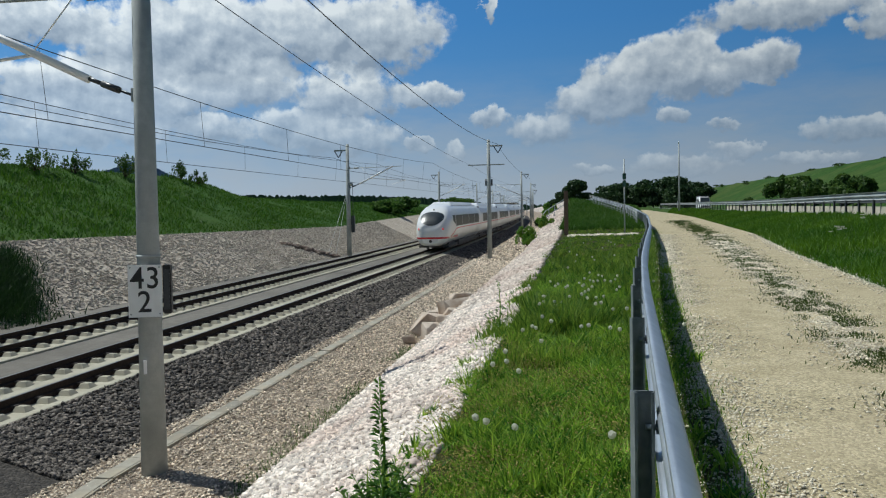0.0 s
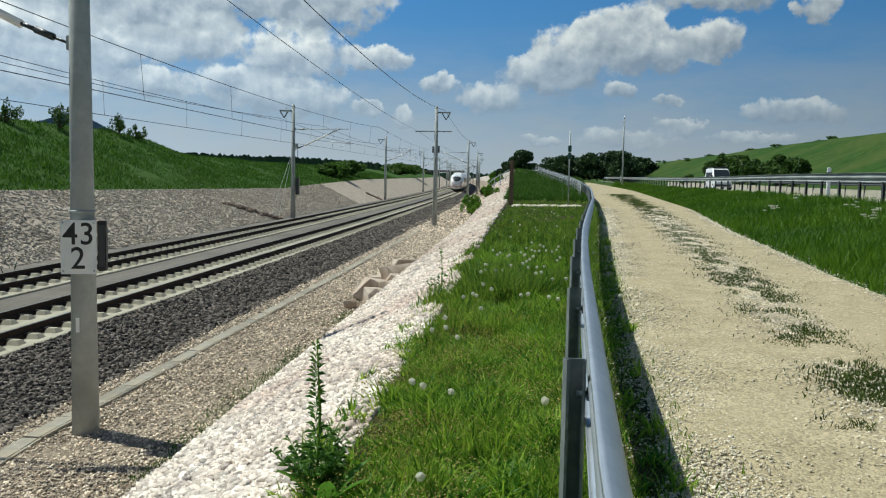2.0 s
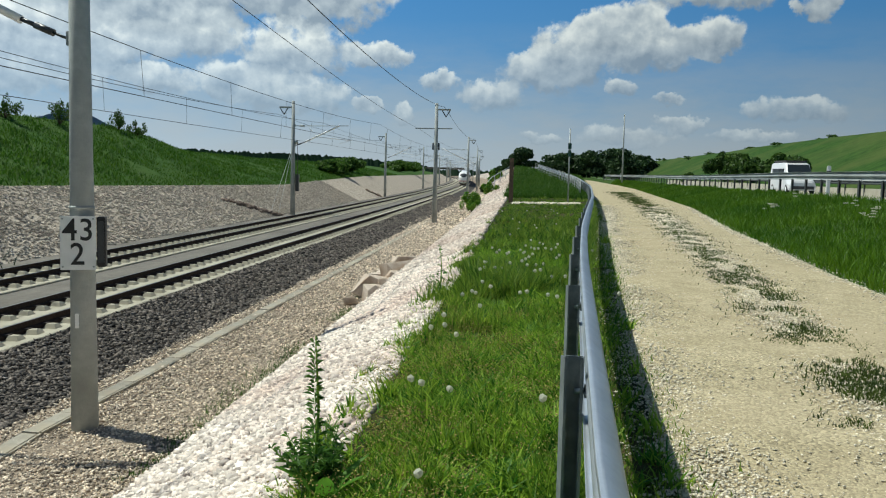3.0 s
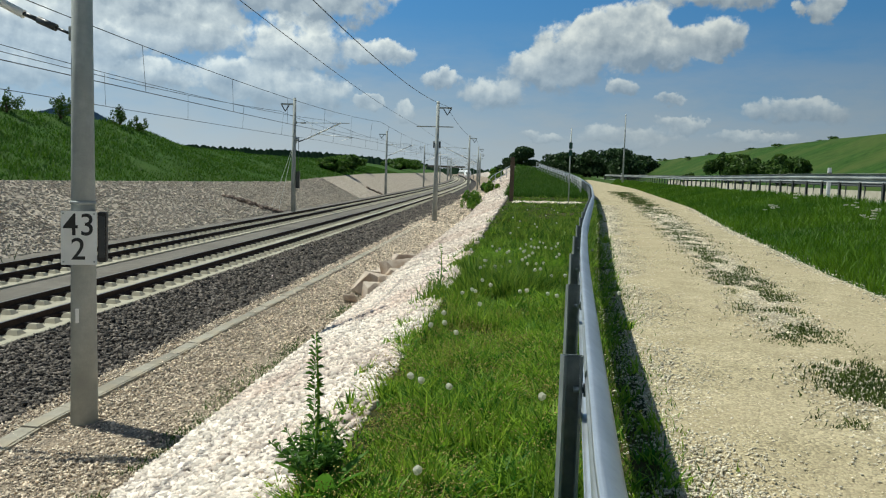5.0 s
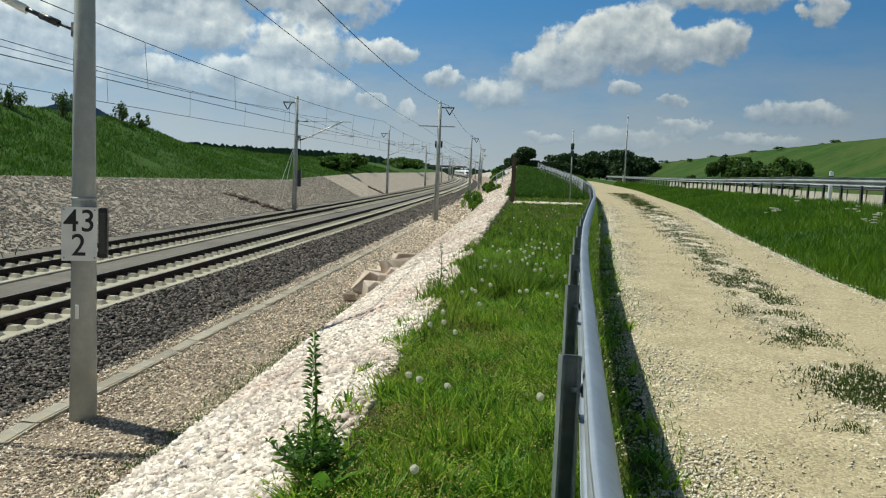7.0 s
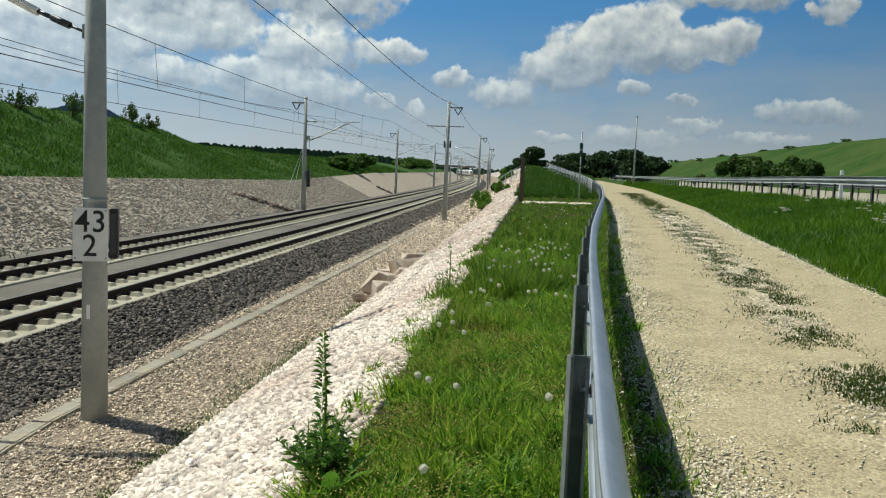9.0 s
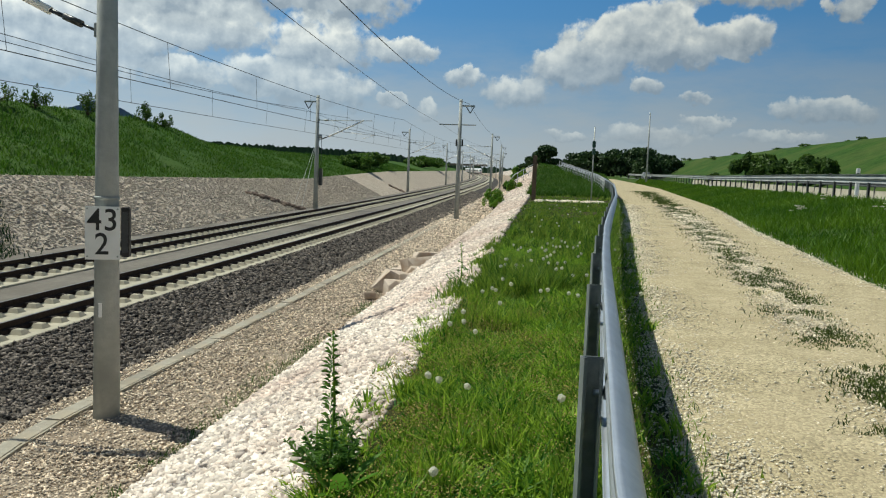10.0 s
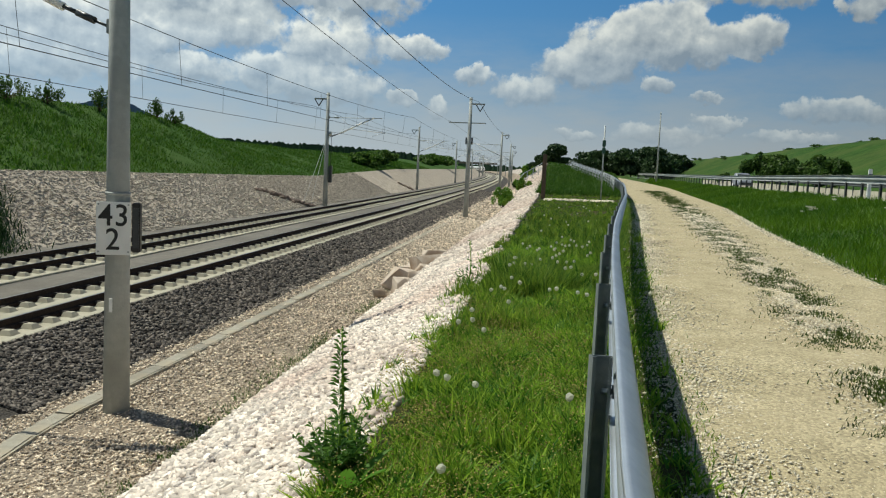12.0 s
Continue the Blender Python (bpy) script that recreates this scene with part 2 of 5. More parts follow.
def fast_mesh(name, co, faces, material):
    """A mesh object from arrays of corners and equal faces."""
    co = np.asarray(co, np.float32)
    faces = np.asarray(faces, np.int32)
    me = bpy.data.meshes.new(name)
    n, k = faces.shape
    me.vertices.add(len(co))
    me.vertices.foreach_set("co", co.ravel())
    me.loops.add(n * k)
    me.loops.foreach_set("vertex_index", faces.ravel())
    me.polygons.add(n)
    me.polygons.foreach_set("loop_start", np.arange(0, n * k, k, dtype=np.int32))
    me.update(calc_edges=True)
    me.validate()
    me.materials.append(material)
    return new(name, me)


def box(bm, x0, x1, y0, y1, z0, z1, bevel=0.0, mi=0):
    r = bmesh.ops.create_cube(bm, size=1.0, matrix=Matrix.Translation(((x0 + x1) / 2, (y0 + y1) / 2, (z0 + z1) / 2)) @ Matrix.Diagonal((x1 - x0, y1 - y0, z1 - z0, 1)))
    fs = {f for v in r["verts"] for f in v.link_faces}
    for f in fs:
        f.material_index = mi
    if bevel:
        es = list({e for v in r["verts"] for e in v.link_edges})
        bmesh.ops.bevel(bm, geom=es, offset=bevel, segments=2, affect="EDGES")
    return r


def tube(bm, a, b, r1, r2=None, seg=10, mi=0, caps=True):
    a, b = Vector(a), Vector(b)
    d = b - a
    q = d.to_track_quat("Z", "Y").to_matrix().to_4x4()
    r = bmesh.ops.create_cone(bm, cap_ends=caps, segments=seg, radius1=r1, radius2=r1 if r2 is None else r2, depth=d.length, matrix=Matrix.Translation((a + b) / 2) @ q)
    for f in {f for v in r["verts"] for f in v.link_faces}:
        f.material_index = mi
        f.smooth = len(f.verts) == 4
    return r


def sweep(bm, path, profile, closed=True, mi=0, smooth=False, caps=True):
    """Sweep a profile of (side, up) pairs along a path of points; side points to the right of the way."""
    rings = []
    for i, p in enumerate(path):
        a, b = path[max(0, i - 1)], path[min(len(path) - 1, i + 1)]
        d = (Vector(b) - Vector(a)).normalized()
        s = Vector((d.y, -d.x, 0)).normalized()
        rings.append([bm.verts.new(Vector(p) + s * u + Vector((0, 0, w))) for u, w in profile])
    n = len(profile)
    for r0, r1 in zip(rings, rings[1:]):
        for j in range(n if closed else n - 1):
            f = bm.faces.new((r0[j], r0[(j + 1) % n], r1[(j + 1) % n], r1[j]))
            f.material_index = mi
            f.smooth = smooth
    if closed and caps:
        bm.faces.new(rings[0])
        bm.faces.new(rings[-1][::-1])
    return rings


def wire(name, pts, r, material, parent=None, label="", seg=5):
    bm = bmesh.new()
    rings = []
    for i, p in enumerate(pts):
        d = (Vector(pts[min(i + 1, len(pts) - 1)]) - Vector(pts[max(i - 1, 0)])).normalized()
        s = d.cross(Vector((0, 0, 1))).normalized()
        u = s.cross(d)
        rings.append([bm.verts.new(Vector(p) + (s * math.cos(a) + u * math.sin(a)) * r) for a in (math.tau * k / seg for k in range(seg))])
    for r0, r1 in zip(rings, rings[1:]):
        for j in range(seg):
            bm.faces.new((r0[j], r0[(j + 1) % seg], r1[(j + 1) % seg], r1[j]))
    return part(name, bm, material, parent, label)


# ---- plan of the ground: lines that run along the valley ----
GRADE = 0.021
KR = 1.20e-4
KM = 2.5e-4


def zg(y):
    return GRADE * y


def cr(y):
    return -KR * y * max(0.0, y)


def tab(y, pts):
    if y <= pts[0][0]:
        return pts[0][1]
    for (a, u), (b, v) in zip(pts, pts[1:]):
        if y <= b:
            return u + (v - u) * (y - a) / (b - a)
    return pts[-1][1]


RAIL_LINE = [(-4, 0.10), (0, 0.13), (1.6, 0.19), (2.95, 0.27), (4.9, 0.39), (6.6, 0.50), (10.2, 0.77), (15.2, 1.22), (25.6, 2.20), (42.3, 3.55), (52, 4.15), (60, 4.45), (68, 4.4), (76, 4.0), (86, 3.1), (100, 1.5)]
PATH_EDGE = [(-10, 0.55), (0, 0.62), (3.5, 0.84), (6.1, 0.98), (14.3, 1.62), (38.8, 3.69), (113, 8.9), (200, 12.5), (1000, 12.5)]
PATH_R = [(-10, 3.3), (0, 3.75), (12.15, 4.60), (17.65, 5.22), (22.0, 5.65), (37.8, 7.8), (85.7, 11.9), (113, 13.4), (200, 17.0), (1000, 17.0)]
PATH_MID = [(-10, 1.6), (0, 1.95), (5.7, 2.38), (7.0, 2.50), (9.0, 2.77), (12.5, 3.20), (18.0, 3.72), (20.0, 3.98), (37.8, 5.85), (85.7, 9.4), (113, 11.2), (200, 14.7)]
PATH_L = [(y, max(x - 0.12, tab(y, RAIL_LINE) + 0.16)) for y, x in PATH_EDGE]
CREST = [(0, 6.9), (63, 6.75), (70, 6.3), (75, 5.4), (81, 5.05), (100, 4.8), (190, 4.7), (265, 3.9), (1000, 3.9)]
GTOP = [(0, 2.6), (31, 2.4), (55, 2.05), (79, 1.75), (100, 2.15), (125, 2.5), (1000, 2.6)]
VERGE = [(0, 1.9), (43, 1.9), (60, 2.5), (100, 4.3), (140, 4.6), (1000, 4.6)]
MWZ = [(0, 2.80), (35, 2.80), (50, 2.71), (65, 2.64), (100, 2.66), (1000, 2.66)]
HILL = [(0, 9.7), (170, 9.8), (255, 9.4), (1000, 9.4)]


def mw(y):
    """Line of the motorway's near barrier."""
    y = min(160.0, max(-20.0, y))
    return 9.0 + 0.08 * y - KM * y * max(0.0, y)


def lines(y):
    c = cr(y)
    v = tab(y, VERGE)
    pl, pr = tab(y, PATH_L), tab(y, PATH_R)
    m = max(mw(y), pr + 0.8)
    pz = 2.0
    return [(-420 + c, 5.0), (-60 + c, tab(y, CREST) - 0.6), (-35 + c, tab(y, CREST)), (-24.3 + c, tab(y, GTOP)), (-19.3 + c, -0.36), (-17.5 + c, -0.31),
            (-10.06 + c, -0.29), (-8.2 + c, -0.8), (-4.6 + c * 0.6, -0.74), (-2.62 + c * 0.4, v - 0.70), (-1.05 + c * 0.3, v - 0.03), (pl - 0.9, min(v + 0.02, 2.0 + (v - 2.0) * 0.45)), (pl, pz), (pr, pz), (m - 0.4, tab(y, MWZ)), (m + 12.5, tab(y, MWZ) - 0.6), (m + 15, tab(y, MWZ) - 0.1), (m + 31, tab(y, HILL)), (m + 60, tab(y, HILL) + 0.5), (430, 9.0)]


def ground_z(x, y):
    ls = lines(y)
    for (a, u), (b, w) in zip(ls, ls[1:]):
        if a <= x <= b:
            return u + (w - u) * (x - a) / (b - a) + zg(y)
    return zg(y)


def y_steps(y0, y1, near=0.5):
    ys, y = [], y0
    while y < y1:
        ys.append(y)
        y += 8.0 if y < -12 else near if y < 40 else near * max(1.0, (y / 40) ** 1.5)
    return ys + [y1]


def strip(name, i0, i1, y0, y1, nx, material, label, category, amp=0.0, freq=1.0, near=0.5):
    """A stretch of ground between two of the plan's lines, with gentle unevenness off its edges."""
    ys = y_steps(y0, y1, near)
    co, fa = [], []
    for y in ys:
        ls = lines(y)
        seg = ls[i0:i1 + 1]
        row = []
        for (a, u), (b, w) in zip(seg, seg[1:]):
            for k in range(nx):
                row.append((a + (b - a) * k / nx, u + (w - u) * k / nx))
        row.append(seg[-1])
        for j, (x, z) in enumerate(row):
            e = amp if 0 < j < len(row) - 1 else 0.0
            co.append((x, y, z + zg(y) + e * noise.fractal(Vector((x * freq, y * freq, 3.1 * i0)), 1.0, 2.0, 3)))
    k = len(co) // len(ys)
    for i in range(len(ys) - 1):
        for j in range(k - 1):
            fa.append((i * k + j, i * k + j + 1, (i + 1) * k + j + 1, (i + 1) * k + j))
    ob = fast_mesh(name, co, fa, material)
    ob.data.polygons.foreach_set("use_smooth", np.ones(len(fa), bool))
    return tagged(ob, label, category, kind="structure")


Y0, Y1 = -320.0, 900.0
strip("ground_plateau_west", 0, 2, Y0, Y1, 6, BANKG, "green farmland behind the cutting's edge", "field", 0.12, 0.1, 3)
strip("ground_grass_bank", 2, 3, Y0, Y1, 10, BANKG, "steep bank of long green grass above grey gravel", "grass bank", 0.16, 0.35, 1)
strip("ground_gravel_bank", 3, 4, Y0, Y1, 10, GRAVEL_BANK, "sloping bank of pale grey gravel beside the track", "gravel bank", 0.02, 0.5, 0.7)
strip("ground_trackbed", 4, 6, Y0, Y1, 4, BED, "flat grey trackbed between two concrete slab tracks", "trackbed", 0.0, 1, 1)
strip("ground_ballast_shoulder", 6, 7, Y0, Y1, 6, BALLAST, "dark crushed-stone shoulder along the slab track", "ballast", 0.02, 3, 0.4)
strip("ground_sandy_strip", 7, 8, Y0, Y1, 10, SAND, "brown sandy gravel strip with a drain", "gravel strip", 0.03, 0.9, 0.4)
strip("ground_stone_slope", 8, 10, Y0, Y1, 12, WHITEBED, "slope covered in coarse white crushed limestone", "stone slope", 0.06, 1.0, 0.4)
strip("ground_verge", 10, 12, Y0, Y1, 8, SOIL, "grassy verge with flowers beside the guard rail", "grass verge", 0.035, 1.5, 0.3)
strip("path", 12, 13, Y0, Y1, 14, PATHM, "pale limestone farm track with two worn wheel ruts", "path", 0.02, 0.8, 0.4)
strip("ground_meadow", 13, 14, Y0, Y1, 8, MEADOW, "green meadow rising from the path to the motorway", "meadow", 0.05, 0.7, 0.5)
strip("road_motorway", 14, 15, Y0, Y1, 4, ASPHALT, "pale grey motorway carriageway behind steel barriers", "motorway", 0.0, 1, 2)
strip("ground_hill", 15, 19, Y0, Y1, 8, mat("hill_ground", (0.014, 0.044, 0.008), (0.048, 0.098, 0.018), 0.9, 1.0, 0.9, 4, c3=(0.070, 0.096, 0.026), big=0.11, spec=0.1), "long green hillside behind the motorway", "hillside", 0.25, 0.12, 2)
bm = bmesh.new()
bmesh.ops.create_circle(bm, cap_ends=True, segments=96, radius=4600, matrix=Matrix.Translation((0, 0, -8)))
tagged(part("ground", bm, BANKG), "green countryside reaching to the horizon", "ground", kind="structure")
# ---- sky with cumulus, a far backdrop ----
CUMULUS_A = [(-16.6, 9.4, 4.7, 2.4), (-20.7, 7.2, 3.7, 1.6), (-10.8, 9.4, 3.1, 1.1), (-17.1, 6.4, 6.3, 1.6), (-6.3, 7.8, 2.1, 0.8), (-9.2, 5.5, 1.2, 1.0), (-11.7, 6.0, 1.3, 0.7), (-27.2, 13.4, 4.7, 3.8), (-31.3, 12.5, 4.7, 3.3), (-21.4, 13.7, 7.8, 3.3), (-14.0, 13.8, 5.8, 3.3), (-37.4, 13.7, 4.7, 2.2), (-36.5, 9.6, 5.8, 2.2), (-34.6, 6.9, 7.8, 1.9), (-26.2, 7.0, 3.1, 1.1), (6.6, 11.6, 4.2, 1.9), (4.3, 10.0, 4.9, 2.4)]
CUMULUS_B = [(1.1, 8.5, 4.1, 1.9), (9.2, 10.1, 4.7, 1.9), (12.8, 10.7, 2.6, 1.6), (-2.7, 6.8, 3.0, 1.35), (6.7, 7.4, 1.3, 0.8), (13.5, 13.7, 6.8, 1.5), (18.0, 5.8, 3.6, 0.95), (10.8, 4.9, 2.2, 0.6), (6.9, 4.0, 4.7, 0.9), (15.6, 4.0, 3.6, 0.6), (9.9, 6.5, 1.3, 0.5), (1.0, 3.8, 2.1, 0.5), (19.3, 12.4, 1.6, 1.6), (-6.2, 15.4, 0.7, 1.1), (-31.0, 9.1, 7.3, 2.2), (-23.8, 10.1, 4.2, 2.2)]


def cloud_material():
    m = bpy.data.materials.new("cloud_sheet")
    m.use_nodes = True
    nt, n = m.node_tree, m.node_tree.nodes
    ln = nt.links.new
    n.remove(n["Principled BSDF"])
    uv = n.new("ShaderNodeUVMap")

    def math_node(op, a, b=None, c=None):
        q = n.new("ShaderNodeMath")
        q.operation = op
        for i, v in enumerate((a, b, c)):
            if v is None:
                continue
            if isinstance(v, (int, float)):
                q.inputs[i].default_value = v
            else:
                ln(v, q.inputs[i])
        return q.outputs[0]

    def noise_node(scale, detail, rough, vec, lac=2.1):
        q = n.new("ShaderNodeTexNoise")
        q.inputs["Scale"].default_value, q.inputs["Detail"].default_value, q.inputs["Roughness"].default_value, q.inputs["Lacunarity"].default_value = scale, detail, rough, lac
        ln(vec, q.inputs["Vector"])
        return q
    warp = noise_node(0.55, 6, 0.6, uv.outputs[0])
    vm = n.new("ShaderNodeVectorMath")
    vm.operation = "MULTIPLY_ADD"
    ln(warp.outputs["Color"], vm.inputs[0])
    vm.inputs[1].default_value = (3.0, 2.0, 0)
    ln(uv.outputs[0], vm.inputs[2])
    sx = n.new("ShaderNodeSeparateXYZ")
    ln(vm.outputs[0], sx.inputs[0])
    ux, uy = math_node("SUBTRACT", sx.outputs[0], 1.5), math_node("SUBTRACT", sx.outputs[1], 1.0)
    total, shade = None, None
    for a, e, w, h in CUMULUS_A + CUMULUS_B:
        dx = math_node("MULTIPLY_ADD", ux, 1 / w, -a / w)
        dy = math_node("MULTIPLY_ADD", uy, 1 / h, -e / h)
        d = math_node("SUBTRACT", 1.0, math_node("MULTIPLY_ADD", dx, dx, math_node("MULTIPLY", dy, dy)))
        d = math_node("MAXIMUM", d, 0.0)
        total = d if total is None else math_node("ADD", total, d)
        s = math_node("MULTIPLY", d, dy)
        shade = s if shade is None else math_node("ADD", shade, s)
    fine = noise_node(0.75, 9, 0.52, uv.outputs[0])
    puff = noise_node(0.55, 4, 0.5, uv.outputs[0])
    lit = n.new("ShaderNodeVectorMath")
    lit.operation = "ADD"
    ln(uv.outputs[0], lit.inputs[0])
    lit.inputs[1].default_value = (-0.30, 0.50, 0)
    fine_up = noise_node(0.55, 4, 0.5, lit.outputs[0])
    relief = math_node("SUBTRACT", puff.outputs["Fac"], fine_up.outputs["Fac"])
    dens = math_node("ADD", math_node("MINIMUM", total, 1.1), math_node("MULTIPLY_ADD", fine.outputs["Fac"], 1.8, -0.9))
    al = n.new("ShaderNodeMapRange")
    al.interpolation_type = "SMOOTHSTEP"
    al.inputs["From Min"].default_value, al.inputs["From Max"].default_value = 0.15, 0.70
    ln(dens, al.inputs["Value"])
    gate = n.new("ShaderNodeMapRange")
    gate.inputs["From Min"].default_value, gate.inputs["From Max"].default_value = 0.02, 0.22
    ln(total, gate.inputs["Value"])
    body = math_node("MULTIPLY", al.outputs[0], gate.outputs[0])
    # thin haze of far cloud low over the horizon
    st = n.new("ShaderNodeMapping")
    st.inputs["Scale"].default_value = (0.16, 0.55, 1)
    ln(uv.outputs[0], st.inputs["Vector"])
    thin = noise_node(1.0, 6, 0.6, st.outputs[0])
    low = n.new("ShaderNodeMapRange")
    low.inputs["From Min"].default_value, low.inputs["From Max"].default_value = 12.0, 1.5
    sep = n.new("ShaderNodeSeparateXYZ")
    ln(uv.outputs[0], sep.inputs[0])
    ln(sep.outputs[1], low.inputs["Value"])
    tm = n.new("ShaderNodeMapRange")
    tm.inputs["From Min"].default_value, tm.inputs["From Max"].default_value, tm.inputs["To Max"].default_value = 0.25, 0.60, 0.8
    ln(thin.outputs["Fac"], tm.inputs["Value"])
    hz = math_node("MULTIPLY", tm.outputs[0], low.outputs[0])
    # bright tops, grey-blue undersides
    sh = math_node("DIVIDE", shade, math_node("MAXIMUM", total, 0.05))
    sh = math_node("ADD", sh, math_node("MULTIPLY_ADD", relief, 2.1, math_node("MULTIPLY_ADD", fine.outputs["Fac"], 0.45, -0.225)))
    sh = math_node("MULTIPLY", sh, 1.15)
    core = math_node("MULTIPLY", math_node("MINIMUM", total, 1.6), -0.16)
    sh = math_node("ADD", sh, core)
    ramp = n.new("ShaderNodeValToRGB")
    els = ramp.color_ramp.elements
    els[0].position, els[0].color = 0.0, (0.30, 0.36, 0.45, 1)
    els[1].position, els[1].color = 1.0, (0.86, 0.87, 0.88, 1)
    mid = els.new(0.5)
    mid.color = (0.52, 0.57, 0.64, 1)
    ln(math_node("MULTIPLY_ADD", sh, 0.62, 0.56), ramp.inputs["Fac"])
    tint = n.new("ShaderNodeMix")
    tint.data_type = "RGBA"
    blue = n.new("ShaderNodeValToRGB")
    stops = blue.color_ramp.elements
    stops[0].position, stops[0].color = 0.0, (0.50, 0.535, 0.59, 1)
    stops[1].position, stops[1].color = 1.0, (0.045, 0.17, 0.46, 1)
    for at, c in ((0.10, (0.41, 0.485, 0.585, 1)), (0.20, (0.25, 0.39, 0.575, 1)), (0.32, (0.125, 0.31, 0.60, 1)), (0.48, (0.085, 0.265, 0.59, 1))):
        stops.new(at).color = c
    ln(math_node("MULTIPLY", sep.outputs[1], 1 / 30), blue.inputs["Fac"])
    grey = n.new("ShaderNodeMix")
    grey.data_type = "RGBA"
    grey.inputs["B"].default_value = (0.43, 0.47, 0.53, 1)
    ln(hz, grey.inputs["Factor"])
    ln(blue.outputs["Color"], grey.inputs["A"])
    ln(grey.outputs["Result"], tint.inputs["A"])
    dim = n.new("ShaderNodeMapRange")
    dim.inputs["From Min"].default_value, dim.inputs["From Max"].default_value = 1.5, 10.5
    dim.inputs["To Min"].default_value = 0.2
    ln(sep.outputs[1], dim.inputs["Value"])
    ln(math_node("MULTIPLY", body, dim.outputs[0]), tint.inputs["Factor"])
    ln(ramp.outputs["Color"], tint.inputs["B"])
    em = n.new("ShaderNodeEmission")
    # the sky is brighter on the sun's side
    side = n.new("ShaderNodeMapRange")
    side.inputs["From Min"].default_value, side.inputs["From Max"].default_value = -36.0, 24.0
    side.inputs["To Min"].default_value, side.inputs["To Max"].default_value = 1.20, 0.73
    ln(sep.outputs[0], side.inputs["Value"])
    ln(side.outputs[0], em.inputs["Strength"])
    ln(tint.outputs["Result"], em.inputs["Color"])
    ln(em.outputs[0], n["Material Output"].inputs["Surface"])
    return m


def cloud_sheet():
    bm = bmesh.new()
    lay = bm.loops.layers.uv.new("UVMap")
    azs, els = [a * 2.5 for a in range(-30, 27)], [-2 + 2 * e for e in range(0, 20)]
    vs = {}
    for a in azs:
        for e in els:
            ra, re = radians(a), radians(e)
            vs[a, e] = bm.verts.new((3900 * math.sin(ra) * math.cos(re), 3900 * math.cos(ra) * math.cos(re), 3900 * math.sin(re) + 3.4))
    for a0, a1 in zip(azs, azs[1:]):
        for e0, e1 in zip(els, els[1:]):
            f = bm.faces.new((vs[a0, e0], vs[a1, e0], vs[a1, e1], vs[a0, e1]))
            f.smooth = True
            for l, q in zip(f.loops, ((a0, e0), (a1, e0), (a1, e1), (a0, e1))):
                l[lay].uv = q
    tagged(part("backdrop_sky", bm, cloud_material()), "blue sky with white fair-weather cumulus clouds", "sky", kind="structure")


cloud_sheet()

# ---- slab tracks ----
XN, XF = -11.45, -15.95
RAIL_PROFILE = [(-0.075, -0.172), (0.075, -0.172), (0.075, -0.155), (0.012, -0.135), (0.010, -0.045), (0.036, -0.035), (0.036, -0.004), (-0.036, -0.004), (-0.036, -0.035), (-0.010, -0.045), (-0.012, -0.135), (-0.075, -0.155)]
HEAD = [(-0.034, -0.006), (0.034, -0.006), (0.030, 0.0), (-0.030, 0.0)]


def along(x, z, y0=-80.0, y1=880.0):
    return [(x + cr(y) if y > -200 else x, y, z + zg(y)) for y in [y0 + k * 4 for k in range(int((200 - y0) / 4))] + [200 + 10 * k for k in range(int((y1 - 200) / 10) + 1)]]


def seat_bm():
    """One rail seat: two raised concrete shoulders with a dark clip."""
    bm = bmesh.new()
    for s in (-1, 1):
        r = box(bm, s * 0.29 - 0.18, s * 0.29 + 0.18, -0.18, 0.18, -0.30, -0.15)
        for v in r["verts"]:
            if v.co.z > -0.2:
                v.co.x = s * 0.25 + (v.co.x - s * 0.27) * 0.5
                v.co.y *= 0.45
    for s in (-1, 1):
        box(bm, s * 0.11 - 0.05, s * 0.11 + 0.05, -0.07, 0.07, -0.19, -0.135, 0.0, 1)
    return bm


def slab_track(xc, label):
    tr_ob = thing("railway_track", pose(0, 0, 0), label, "railway track", "tracks of the line", "structure")
    bm = bmesh.new()
    sweep(bm, along(xc, 0), [(-1.38, -0.46), (1.38, -0.46), (1.38, -0.262), (1.36, -0.245), (-1.36, -0.245), (-1.38, -0.262)])
    part("concrete_slab", bm, SLAB, tr_ob, "pale concrete track slab")
    for s in (-1, 1):
        bm = bmesh.new()
        sweep(bm, along(xc + s * 0.7535, 0), RAIL_PROFILE)
        rl = part("rail", bm, RUST, tr_ob, "rusty brown steel rail")
        bm = bmesh.new()
        sweep(bm, along(xc + s * 0.7535, 0), HEAD)
        part("running_surface", bm, RAILTOP, rl)
        # dark strip under the rail foot: pads, and the shadow between them
        bm = bmesh.new()
        sweep(bm, along(xc + s * 0.7535, 0), [(-0.10, -0.25), (0.10, -0.25), (0.085, -0.165), (-0.085, -0.165)])
        part("rail_pad", bm, RUST, rl)
    return tr_ob


near_track = slab_track(XN, "ballastless railway track on a pale concrete slab beside dark ballast")
far_track = slab_track(XF, "ballastless railway track on a pale concrete slab beside gravel bank")

# drain of concrete gutter blocks: a flat lid and a raised lip beside a narrow slot
GUTTER_PROFILE = [(-0.17, -0.1), (0.17, -0.1), (0.17, 0.045), (0.135, 0.045), (0.128, 0.0), (0.105, 0.0), (0.098, 0.036), (-0.155, 0.040), (-0.17, 0.03)]
gut = thing("drain_gutter", pose(0, 0, 0), "narrow grey concrete drain gutter sunk in sandy gravel", "drain", kind="structure")
bm = bmesh.new()
